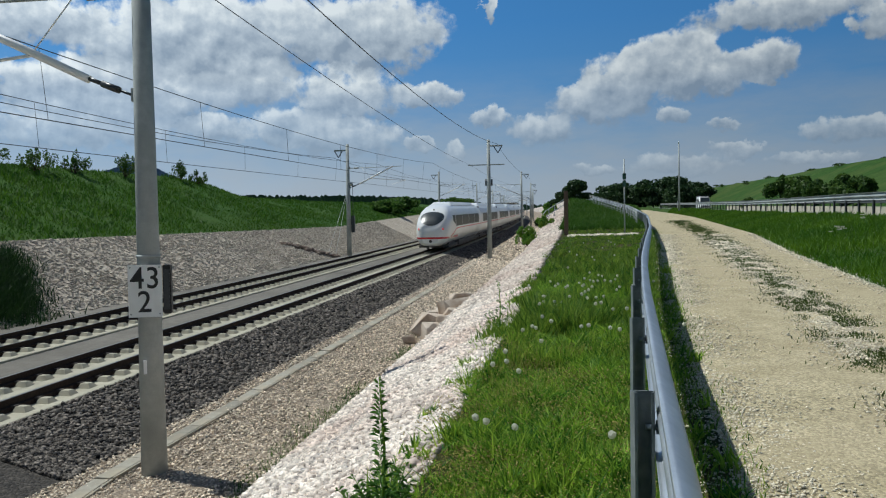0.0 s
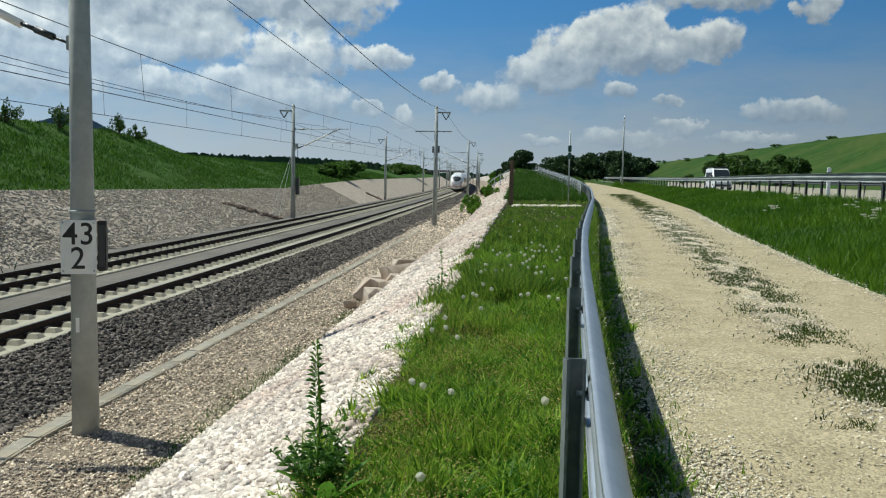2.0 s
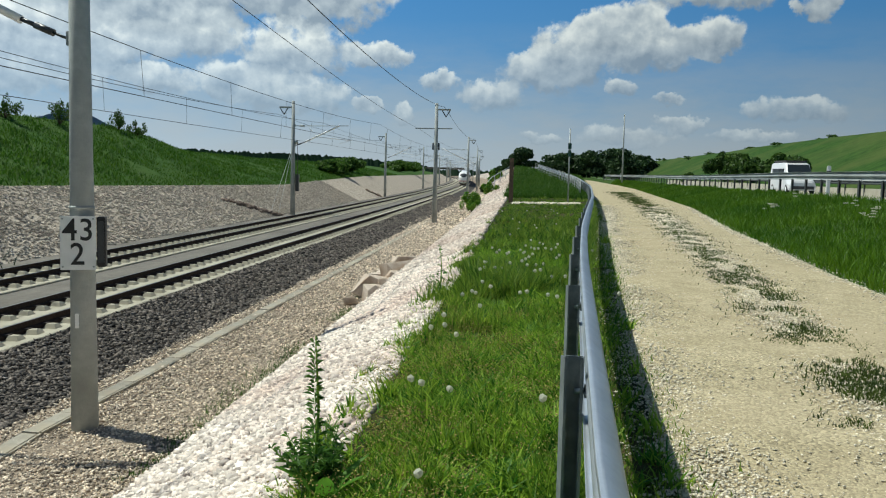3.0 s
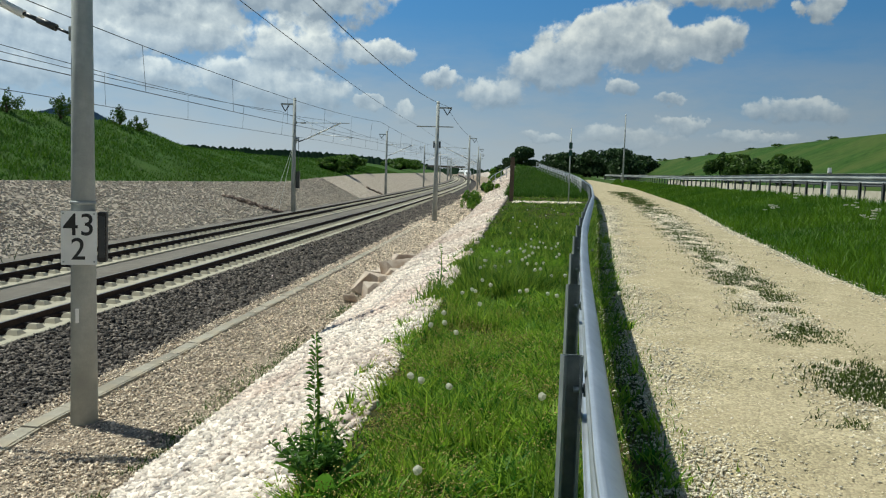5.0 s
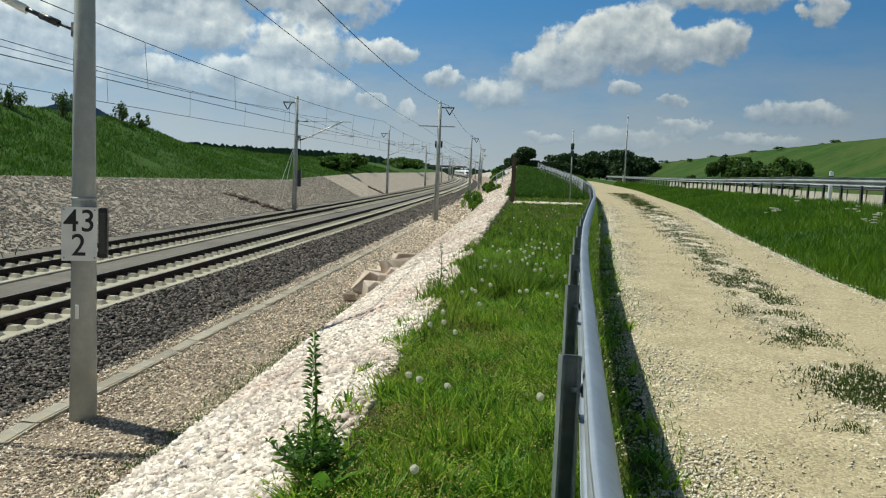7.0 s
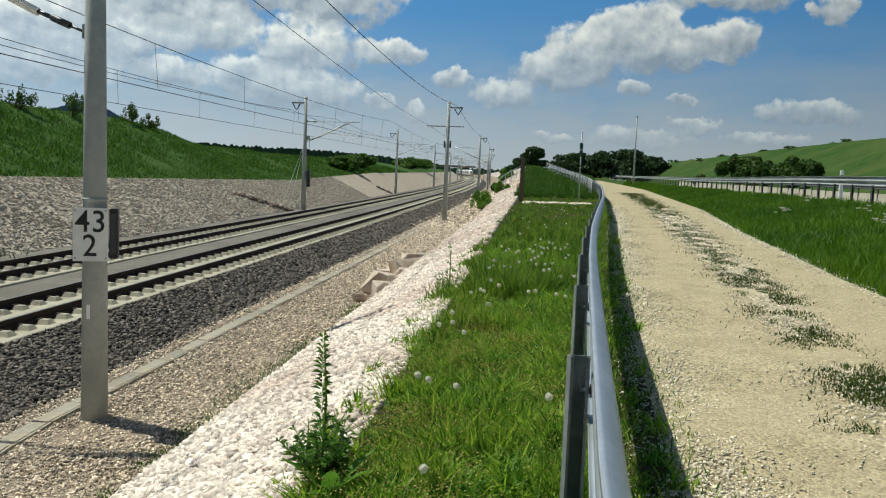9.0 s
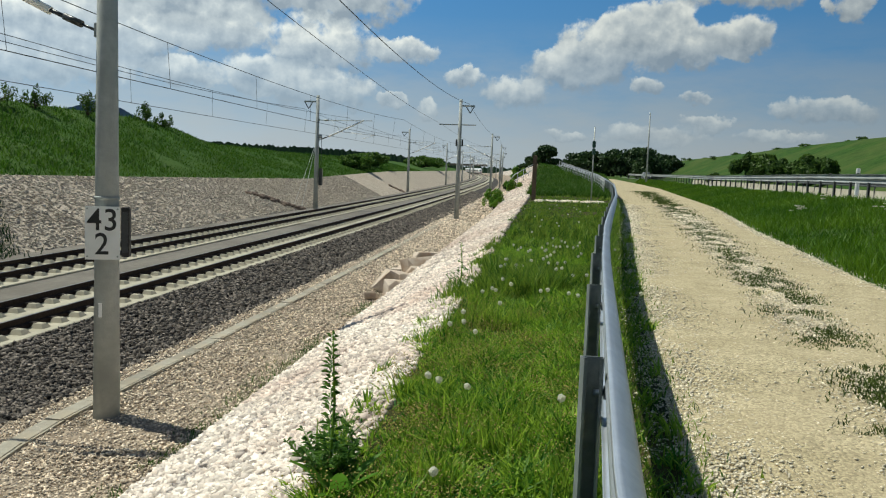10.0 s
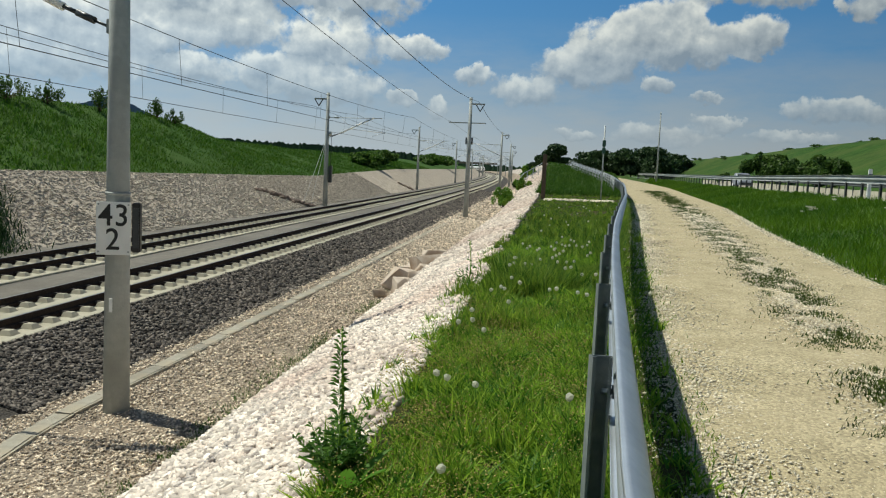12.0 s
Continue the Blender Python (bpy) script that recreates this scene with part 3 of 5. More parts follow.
for k in range(70, 260):
    y = k * 1.0
    sweep(bm, [(-7.48 + cr(y), y + 0.01, -0.80 + zg(y)), (-7.48 + cr(y + 1), y + 0.99, -0.80 + zg(y + 1))], GUTTER_PROFILE)
tagged(part("gutter_run", bm, GUTTER, gut), kind="stuff")


def gutter_blocks():
    bm = bmesh.new()
    sweep(bm, [(0, -0.492, -GRADE * 0.49), (0, 0.492, GRADE * 0.49)], GUTTER_PROFILE)
    first = part("gutter_block", bm, GUTTER, gut)
    rg = random.Random(5)
    for k in range(7, 70):
        y = k + 0.5
        ob = first if k == 7 else new("gutter_block", first.data)
        ob.parent = gut
        xo = -7.47 + cr(y) + (0.0 if y > 11 else 0.085 * (11 - y) ** 1.5)
        ob.matrix_basis = pose(xo, y, -0.775 + zg(y) + rg.uniform(-0.012, 0.008), 0, 0, rg.uniform(-0.8, 0.8) + (0 if y > 11 else math.degrees(math.atan(0.128 * math.sqrt(11 - y)))))


gutter_blocks()

# ---- overhead line masts ----
MAST_R = [(11.42, -6.86), (63.0, -7.27), (121.0, -7.1 + cr(121)), (178.0, -7.1 + cr(178)), (236.0, -7.1 + cr(236)), (294.0, -7.1 + cr(294)), (352.0, -7.1 + cr(352)), (410, -7.1 + cr(410)), (470, -7.1 + cr(470)), (530, -7.1 + cr(530))]
MAST_L = [(-42.0, -19.0), (9.5, -19.0), (62.4, -19.0), (113.5, -19.0 + cr(113)), (172.0, -19.0 + cr(172)), (230.0, -19.0 + cr(230)), (289.0, -19.0 + cr(289)), (347.0, -19.0 + cr(347)), (406, -19.0 + cr(406)), (465, -19.0 + cr(465)), (525, -19.0 + cr(525))]


def build_mast(side, strut=True):
    """Spun-concrete mast with its cantilever; local x points to the track (side +1: track to the left is -x)."""
    t = -side
    ob = thing("catenary_mast")
    base = -0.9
    bm = bmesh.new()
    tube(bm, (0, 0, base), (0, 0, 8.95), 0.205, 0.125, 20)
    part("pole", bm, MAST, ob)
    for z in (2.72, 8.75):
        bm = bmesh.new()
        rr = 0.205 - 0.08 * (z - base) / 9.85
        tube(bm, (0, 0, z), (0, 0, z + 0.05), rr + 0.012, rr + 0.012, 20)
        part("clamp_band", bm, GALV_OLD, ob)
    # top bracket away from the track with a V of insulators
    bm = bmesh.new()
    box(bm, min(0, -t * 1.15), max(0, -t * 1.15), -0.05, 0.05, 8.38, 8.5)
    br = part("top_bracket", bm, GALV_OLD, ob)
    bm = bmesh.new()
    tube(bm, (-t * 0.45, 0, 8.38), (-t * 0.78, 0, 7.86), 0.04, seg=8)
    tube(bm, (-t * 1.10, 0, 8.38), (-t * 0.78, 0, 7.86), 0.04, seg=8)
    part("v_insulator", bm, INSUL, br)
    if not strut:
        bm = bmesh.new()
        box(bm, -1.7 if t < 0 else -1.3, 1.3 if t < 0 else 1.7, -0.04, 0.04, 6.88, 6.96)
        part("cross_arm", bm, GALV_OLD, ob)
        for q in (0.24, -0.24):
            bm = bmesh.new()
            tube(bm, (q, 0, 5.2), (q, 0, 5.75), 0.07, seg=10)
            part("switch_insulator", bm, INSUL, ob)
        return ob
    # cantilever: strut, registration tube, upper tie
    tx = 4.45
    bm = bmesh.new()
    tube(bm, (t * 0.95, 0, 5.62), (t * (tx - 0.55), 0, 7.02), 0.066, seg=10)
    part("cantilever_strut", bm, ALU, ob, "bright aluminium strut")
    bm = bmesh.new()
    tube(bm, (t * 0.16, 0, 5.32), (t * 0.42, 0, 5.42), 0.022)
    tube(bm, (t * 0.42, 0, 5.42), (t * 0.72, 0, 5.54), 0.055, seg=12)
    tube(bm, (t * 0.70, 0, 5.53), (t * 0.97, 0, 5.64), 0.035)
    bmesh.ops.remove_doubles(bm, verts=bm.verts[:], dist=0.0005)
    part("strut_insulator", bm, INSUL, ob, "dark ribbed insulator")
    bm = bmesh.new()
    tube(bm, (t * 0.16, 0, 6.95), (t * 0.55, 0, 6.95), 0.03)
    tube(bm, (t * 0.55, 0, 6.95), (t * 0.95, 0, 6.95), 0.07, seg=12)
    tube(bm, (t * 0.95, 0, 6.95), (t * 4.6, 0, 7.0), 0.026)
    part("upper_tie", bm, GALV_OLD, ob)
    bm = bmesh.new()
    tube(bm, (t * 2.0, 0, 6.06), (t * 4.9, 0, 5.82), 0.028)
    tube(bm, (t * 2.0, 0, 6.06), (t * 1.2, 0, 6.95), 0.014, seg=6)
    tube(bm, (t * 4.8, 0, 5.82), (t * 3.8, 0, 5.52), 0.016, seg=6)
    part("registration_arm", bm, ALU, ob)
    bm = bmesh.new()
    box(bm, min(t * 0.1, t * 0.2), max(t * 0.1, t * 0.2), -0.05, 0.05, 5.22, 5.44, 0.01)
    part("mast_fitting", bm, GALV_OLD, ob)
    bm = bmesh.new()
    box(bm, min(t * 0.1, t * 0.2), max(t * 0.1, t * 0.2), -0.05, 0.05, 6.86, 7.06, 0.01)
    part("mast_fitting", bm, GALV_OLD, ob)
    return ob


def masts():
    for side, spots, lab in ((1, MAST_R, "tall grey concrete overhead-line mast beside sandy gravel"), (-1, MAST_L, "tall grey concrete overhead-line mast at the gravel bank's foot")):
        first = None
        for y, x in spots:
            m = pose(x, y, zg(y))
            if first is None:
                first = build_mast(side)
                first.matrix_basis = m
                tagged(first, lab, "catenary mast", "overhead line masts")
            elif (side, y) == (1, 63.0):
                plain = build_mast(side, False)
                plain.matrix_basis = m
                tagged(plain, "grey concrete overhead-line mast with a short cross-arm", "catenary mast", "overhead line masts")
            else:
                copy_thing(first, m)


masts()


def tension_weight():
    """Weight stack and stays of the mast at the bank's foot."""
    y, x = MAST_L[2]
    ob = thing("tension_weight", pose(x + 0.38, y, zg(y)), "dark stack of tensioning weights hanging beside concrete mast", "weight")
    bm = bmesh.new()
    box(bm, -0.14, 0.14, -0.14, 0.14, 1.6, 3.0, 0.02)
    part("weight_stack", bm, INSUL, ob)
    bm = bmesh.new()
    tube(bm, (0, 0, 3.0), (0, 0, 5.6), 0.02, seg=6)
    part("cable", bm, WIRE, ob)
    bm = bmesh.new()
    tube(bm, (0.0, 0, 5.6), (-0.22, 0, 5.6), 0.16, seg=14)
    part("pulley", bm, GALV_OLD, ob)
    for dx in (-0.9, -1.5):
        st = thing("mast_stay", pose(0, 0, 0), "thin pale stay wire from mast to gravel bank", "stay", "mast stays")
        z0 = ground_z(x + dx, y - 1)
        wire("stay_wire", [(x, y, zg(y) + 5.3), (x + dx, y - 1, z0)], 0.014, ALU, st)


tension_weight()


def text_mesh(name, body, size, m, material, parent, label=""):
    cu = bpy.data.curves.new(name, "FONT")
    cu.body, cu.size, cu.extrude, cu.align_x, cu.offset = body, size, 0.003, "CENTER", 0.003
    tmp = bpy.data.objects.new(name, cu)
    me = bpy.data.meshes.new_from_object(tmp)
    bpy.data.objects.remove(tmp)
    me.materials.append(material)
    ob = new(name, me)
    ob.parent = parent
    ob.matrix_basis = m
    if label:
        ob["label"] = label


def hectometre_sign():
    y, x = MAST_R[0]
    sg = thing("kilometre_sign", pose(x, y, zg(y), 0, 0, 20), "white kilometre sign with black digits 43 and 2 on concrete mast", "sign")
    bm = bmesh.new()
    box(bm, -0.275, 0.235, -0.235, -0.222, 1.79, 2.62, 0.004)
    part("plate", bm, WHITE, sg)
    for px in (-0.24, 0.20):
        for pz in (1.84, 2.58):
            bm = bmesh.new()
            tube(bm, (px, -0.243, pz), (px, -0.23, pz), 0.014, seg=8)
            part("screw", bm, GALV_OLD, sg)
    for pz in (1.95, 2.45):
        bm = bmesh.new()
        box(bm, -0.2, 0.2, -0.222, -0.1, pz - 0.02, pz + 0.02)
        part("bracket", bm, GALV_OLD, sg)
    text_mesh("digit", "4", 0.48, pose(-0.135, -0.238, 2.25, 90) @ Matrix.Diagonal((0.92, 1, 1, 1)), BLACK, sg)
    text_mesh("digit", "3", 0.48, pose(0.100, -0.238, 2.25, 90) @ Matrix.Diagonal((0.92, 1, 1, 1)), BLACK, sg)
    text_mesh("digit", "2", 0.48, pose(-0.03, -0.238, 1.875, 90) @ Matrix.Diagonal((0.92, 1, 1, 1)), BLACK, sg)
    bx = thing("signal_box", pose(x, y, zg(y), 0, 0, 20), "slim black equipment box fixed to concrete mast", "box")
    bm = bmesh.new()
    box(bm, 0.243, 0.365, -0.20, -0.02, 1.83, 2.61, 0.012)
    part("housing", bm, BLACK, bx)
    bm = bmesh.new()
    box(bm, 0.258, 0.350, -0.212, -0.195, 1.90, 2.54, 0.005)
    part("door", bm, INSUL, bx)
    tg = thing("number_tag", pose(x, y, zg(y), 0, 0, 28), "small white plate low on the mast", "tag")
    bm = bmesh.new()
    box(bm, -0.11, -0.06, -0.215, -0.17, 0.88, 1.10, 0.002)
    part("tag_plate", bm, WHITE, tg)


hectometre_sign()

# ---- wires ----


def span(a, b, sag, n=14):
    a, b = Vector(a), Vector(b)
    return [a.lerp(b, k / n) - Vector((0, 0, sag * 4 * (k / n) * (1 - k / n))) for k in range(n + 1)]


def overhead_line(xc, ys, label):
    ob = thing("overhead_line", None, label, "overhead line", "overhead wires")
    mess, cont = [], []
    for i, (a, b) in enumerate(zip(ys, ys[1:])):
        za, zb = zg(a), zg(b)
        s = 0.2 * (1 if i % 2 else -1)
        m = span((xc + cr(a), a, za + 7.2), (xc + cr(b), b, zb + 7.2), 0.5)
        c = span((xc + cr(a) + s, a, za + 5.52), (xc + cr(b) - s, b, zb + 5.52), 0.05)
        mess += m[(1 if i else 0):]
        cont += c[(1 if i else 0):]
        if a < 240:
            for k in range(1, 14, 2):
                bm = bmesh.new()
                tube(bm, m[k], c[k], 0.007 if a < 60 else 0.009, seg=4, caps=False)
                part("dropper", bm, WIRE, ob)
    wire("messenger_wire", mess, 0.012, WIRE, ob)
    wire("contact_wire", cont, 0.012, WIRE, ob)


overhead_line(XN, [-40.0] + [y for y, _ in MAST_R], "dark messenger and contact wires over the slab track")
overhead_line(XF, [y for y, _ in MAST_L], "dark messenger and contact wires over the farther track")


def feeders():
    for nm, pts, sag in (("feeder_wire", [(-6.1 + cr(y), y, zg(y) + 7.86 + 0.75) for y in [-40.0] + [q for q, _ in MAST_R]], 0.75), ("feeder_wire", [(-19.8 + cr(y), y, zg(y) + 7.86) for y, _ in MAST_L], 0.5)):
        path = []
        for a, b in zip(pts, pts[1:]):
            path += span(a, b, sag)[(1 if path else 0):]
        tagged(wire(nm, path, 0.015, WIRE), "dark feeder wire slung between the masts' top brackets", "wire", "overhead wires")
    path = []
    pts = [(-6.9, -40, zg(-40) + 7.7), (-6.95, 11.4, zg(11.4) + 7.75)] + [(-8.3 + cr(y), y, zg(y) + 6.95) for y, _ in MAST_R[1:6]]
    for a, b in zip(pts, pts[1:]):
        path += span(a, b, 0.35)[(1 if path else 0):]
    tagged(wire("anchor_wire", path, 0.010, WIRE), "dark wire running from mast to mast above the ballast", "wire", "overhead wires")


feeders()

# ---- guard rails ----
WBEAM = [(0.0, 0.0), (0.006, -0.004), (0.020, -0.002), (0.040, 0.018), (0.068, 0.036), (0.080, 0.048), (0.083, 0.066), (0.079, 0.084), (0.062, 0.100), (0.022, 0.125), (0.010, 0.140), (0.007, 0.155), (0.010, 0.170), (0.022, 0.185), (0.062, 0.210), (0.079, 0.226), (0.083, 0.244), (0.080, 0.262), (0.068, 0.275), (0.040, 0.294), (0.020, 0.306), (0.006, 0.308), (0.0, 0.300)]
WBEAM = [(0.86 * u, w) for u, w in WBEAM]
WB = WBEAM + [(u - 0.004, w) for u, w in reversed(WBEAM)]


def c_post(h=0.98):
    bm = bmesh.new()
    prof = [(-0.036, -0.055), (-0.026, -0.055), (-0.026, -0.051), (-0.032, -0.051), (-0.041, 0.031), (0.041, 0.031), (0.032, -0.051), (0.026, -0.051), (0.026, -0.055), (0.036, -0.055), (0.047, 0.036), (-0.047, 0.036)]
    lo = [bm.verts.new((u, v, -0.3)) for u, v in prof]
    hi = [bm.verts.new((u, v, h - 0.28 - (0.012 if v > 0 else 0.0))) for u, v in prof]
    n = len(prof)
    for j in range(n):
        bm.faces.new((lo[j], lo[(j + 1) % n], hi[(j + 1) % n], hi[j]))
    bm.faces.new(hi)
    bmesh.ops.recalc_face_normals(bm, faces=bm.faces[:])
    return bm


def guard_rail(name, xf, zf, y0, y1, side, label, spacing=2.0, start=0.87, post_mat=GALV_OLD, beam_mat=GALV, top=0.75, off=0.048, post_h=0.98):
    """side +1: the beam hangs to the right of its posts."""
    ob = thing(name, pose(0, 0, 0), label, "guard rail")
    step = [y0 + k * (y1 - y0) / 90 for k in range(91)]
    bm = bmesh.new()
    sweep(bm, [(xf(y), y, zf(y) + top - 0.31) for y in step], [(u * side, w) for u, w in WB], smooth=True)
    bmesh.ops.recalc_face_normals(bm, faces=bm.faces[:])
    part("beam", bm, beam_mat, ob, "bright galvanised corrugated beam")
    first, y = None, start
    while y < y1:
        if y > y0:
            m = pose(xf(y) - side * off, y, zf(y))
            if first is None:
                first = part("post", c_post(post_h), post_mat, ob, "dull grey channel post")
                p = first
            else:
                p = new("post", first.data)
                p.parent = ob
                p["label"] = "dull grey channel post"
            p.matrix_basis = m
        y += spacing
    # spacer blocks and splice bolts on the near stretch
    bolt = None
    y = start
    while y < min(y1, 30):
        if y > y0:
            if bolt is None:
                bm = bmesh.new()
                tube(bm, (-0.04, 0, 0.595), (0.0, 0, 0.595), 0.012, seg=8)
                tube(bm, (0.0, 0, 0.595), (0.022, 0, 0.595), 0.028, seg=10)
                bolt = part("spacer_bolt", bm, GALV, ob)
                q = bolt
            else:
                q = new("spacer_bolt", bolt.data)
                q.parent = ob
            q.matrix_basis = pose(xf(y), y, zf(y))
        y += spacing
    return ob


def path_rail_z(y):
    low = min(tab(y, VERGE) + 0.06, 2.05) + zg(y)
    return max(low, ground_z(tab(y, RAIL_LINE), y) + 0.02) if y > 44 else low


guard_rail("guard_rail", lambda y: tab(y, RAIL_LINE) - 0.018, path_rail_z, -4.0, 99.0, 1, "galvanised steel guard rail on channel posts between verge and path", start=1.02, top=0.80, post_h=1.02, post_mat=POST_ZINC)
guard_rail("motorway_barrier", lambda y: mw(y), lambda y: tab(y, MWZ) + zg(y), -40.0, 155.0, 1, "grey steel motorway barrier on dark posts above the meadow", start=-39.3, off=0.065, post_mat=DARKPOST, beam_mat=BARRIER, top=0.91, post_h=0.90)
# the far beam takes the same shade-darkened steel as the posts
guard_rail("motorway_barrier", lambda y: mw(y) + 12.2, lambda y: tab(y, MWZ) - 0.08 + zg(y), -40.0, 155.0, -1, "steel barrier coloured dark on the motorway's far side", start=-39.1, spacing=4.0, post_mat=DARKPOST, beam_mat=DARKPOST, top=0.85, post_h=1.08)
bm = bmesh.new()
sweep(bm, [(mw(y) + 12.42, y, tab(y, MWZ) + zg(y)) for y in range(-40, 156, 5)], [(-0.22, -0.9), (0.22, -0.9), (0.14, 0.16), (-0.14, 0.16)])
tagged(part("median_wall", bm, SLAB), "low pale concrete wall under the motorway's farther barrier", "wall", kind="structure")
# ---- high-speed train ----
NOSE = [(0.0, 0.62, 0.62, 1.45), (0.10, 0.86, 0.50, 1.85), (0.25, 1.03, 0.42, 2.15), (0.5, 1.18, 0.37, 2.45), (0.9, 1.31, 0.35, 2.78), (1.4, 1.385, 0.34, 3.08), (2.0, 1.43, 0.33, 3.34), (2.8, 1.462, 0.33, 3.58), (3.8, 1.475, 0.33, 3.76), (5.0, 1.475, 0.33, 3.84), (6.0, 1.475, 0.33, 3.84), (30, 1.475, 0.33, 3.84)]
NEXP = 2.9


def nose_at(s):
    return tuple(tab(s, [(q[0], q[i]) for q in NOSE]) for i in (1, 2, 3))


def half_width(s, z):
    w, b, t = nose_at(s)
    k = abs((z - (b + t) / 2) / ((t - b) / 2))
    return w * max(0.0, 1 - k ** NEXP) ** (1 / NEXP) if k < 1 else 0.0


def front_s(x, z):
    lo, hi = 0.0, 6.0
    for _ in range(30):
        mid = (lo + hi) / 2
        if half_width(mid, z) >= abs(x) and nose_at(mid)[2] > z:
            hi = mid
        else:
            lo = mid
    return hi


def side_ribbon(y0, y1, zf0, zf1, side, nose, n=24, nz=4, d=0.012):
    bm = bmesh.new()
    rows = []
    for i in range(n + 1):
        y = y0 + (y1 - y0) * i / n
        s = y if nose else 20
        rows.append([bm.verts.new((side * (half_width(s, zf0(y) + (zf1(y) - zf0(y)) * j / nz) + d), y, zf0(y) + (zf1(y) - zf0(y)) * j / nz)) for j in range(nz + 1)])
    for a, b in zip(rows, rows[1:]):
        for j in range(nz):
            q = (a[j], b[j], b[j + 1], a[j + 1])
            bm.faces.new(q if side > 0 else q[::-1]).smooth = True
    return bm


def train_car(nose, length=24.6):
    ob = thing("train_end_car" if nose else "train_coach")
    bm = bmesh.new()
    ys = [0, 0.04, 0.1, 0.17, 0.25, 0.37, 0.5, 0.7, 0.9, 1.15, 1.4, 1.7, 2.0, 2.4, 2.8, 3.3, 3.8, 4.4, 5.0, 6, 9, 12, 16, 20, length] if nose else [0.0, 0.1, 6, 12, 18, length - 0.1, length]
    rings = []
    for y in ys:
        w, b, t = nose_at(y) if nose else nose_at(20)
        if not nose and y in (0.0, length):
            w, t = w - 0.05, t - 0.05
        ring = []
        for k in range(36):
            a = math.tau * k / 36
            ca, sa = math.cos(a), math.sin(a)
            ring.append(bm.verts.new((w * math.copysign(abs(ca) ** (2 / NEXP), ca), y, (b + t) / 2 + (t - b) / 2 * math.copysign(abs(sa) ** (2 / NEXP), sa))))
        rings.append(ring)
    for r0, r1 in zip(rings, rings[1:]):
        for j in range(36):
            bm.faces.new((r0[j], r1[j], r1[(j + 1) % 36], r0[(j + 1) % 36])).smooth = True
    bm.faces.new(rings[0])
    bm.faces.new(rings[-1][::-1])
    bmesh.ops.recalc_face_normals(bm, faces=bm.faces[:])
    part("body", bm, TRAIN_W, ob)
    for side in (-1, 1):
        y = 3.0 if nose else 1.9
        wins = [(3.0, 4.3), (4.6, 8.8), (8.95, 13.5), (13.65, 18.3), (18.45, 22.4)] if nose else [(2.0, 6.9), (7.05, 12.1), (12.25, 17.3), (17.45, 22.6)]
        for a, b in wins:
            lo = (lambda y: 2.02 + max(0, 4.3 - y) * 0.28) if nose and a < 4 else (lambda y: 1.92)
            part("window", side_ribbon(a, b, lo, lambda y: 2.86, side, nose), SIDE_G, ob, "dark window band with the hillside's reflection in its colour")
        for a in ((23.0,) if nose else (0.5, 23.1)):
            part("door", side_ribbon(a, a + 0.95, lambda y: 0.75, lambda y: 2.85, side, nose, 4, 8, 0.006), TRAIN_W, ob, "white plug door")
        if nose:
            part("red_stripe", side_ribbon(2.0, 24.5, lambda y: tab(y, [(2.0, 1.02), (3.2, 1.28), (4.6, 1.62), (6, 1.70), (30, 1.70)]), lambda y: tab(y, [(2.0, 1.15), (3.2, 1.42), (4.6, 1.74), (6, 1.80), (30, 1.80)]), side, True, 40, 2, 0.009), TRAIN_R, ob)
        else:
            part("red_stripe", side_ribbon(0.2, length - 0.2, lambda y: 1.70, lambda y: 1.80, side, False, 4, 2, 0.009), TRAIN_R, ob)
    if nose:
        bm = bmesh.new()
        rows = []
        for i in range(29):
            x = -1.4 + 2.8 * i / 28
            rows.append([bm.verts.new((x * 1.012, front_s(x, z) - 0.012, z)) for z in (0.98, 1.06, 1.13)])
        for a, b in zip(rows, rows[1:]):
            for j in range(2):
                bm.faces.new((a[j], b[j], b[j + 1], a[j + 1])).smooth = True
        part("nose_stripe", bm, TRAIN_R, ob)
        bm = bmesh.new()
        cv = bm.verts.new((0, front_s(0, 2.62) - 0.02, 2.62))
        prev = None
        for rr in range(1, 7):
            ring = []
            for k in range(32):
                a = math.tau * k / 32
                x, z = 0.98 * rr / 6 * math.cos(a), 2.62 + 0.56 * rr / 6 * math.sin(a) + 0.10 * (rr / 6 * math.cos(a)) ** 2
                ring.append(bm.verts.new((x, front_s(x, z) - 0.02, z)))
            for k in range(32):
                if prev is None:
                    bm.faces.new((cv, ring[k], ring[(k + 1) % 32])).smooth = True
                else:
                    bm.faces.new((prev[k], ring[k], ring[(k + 1) % 32], prev[(k + 1) % 32])).smooth = True
            prev = ring
        bmesh.ops.recalc_face_normals(bm, faces=bm.faces[:])
        part("windscreen", bm, TRAIN_G, ob, "oval dark windscreen")
        for sx in (-1, 1):
            bm = bmesh.new()
            y = front_s(0.98, 1.78)
            bmesh.ops.create_uvsphere(bm, u_segments=12, v_segments=8, radius=0.09, matrix=Matrix.Translation((sx * 0.98, y + 0.02, 1.78)))
            part("tail_lamp", bm, TAIL, ob, "glowing red tail lamp")
        bm = bmesh.new()
        tube(bm, (0, front_s(0, 0.95) - 0.02, 0.80), (0, front_s(0, 0.95) + 0.05, 0.80), 0.12, seg=12)
        part("coupler_hatch", bm, TRAIN_D, ob)
        bm = bmesh.new()
        bmesh.ops.create_uvsphere(bm, u_segments=10, v_segments=6, radius=0.07, matrix=Matrix.Translation((0, front_s(0, 3.30) + 0.02, 3.34)))
        part("top_lamp", bm, TRAIN_G, ob)
    # roof fairing, underframe, bogies, gangway
    bm = bmesh.new()
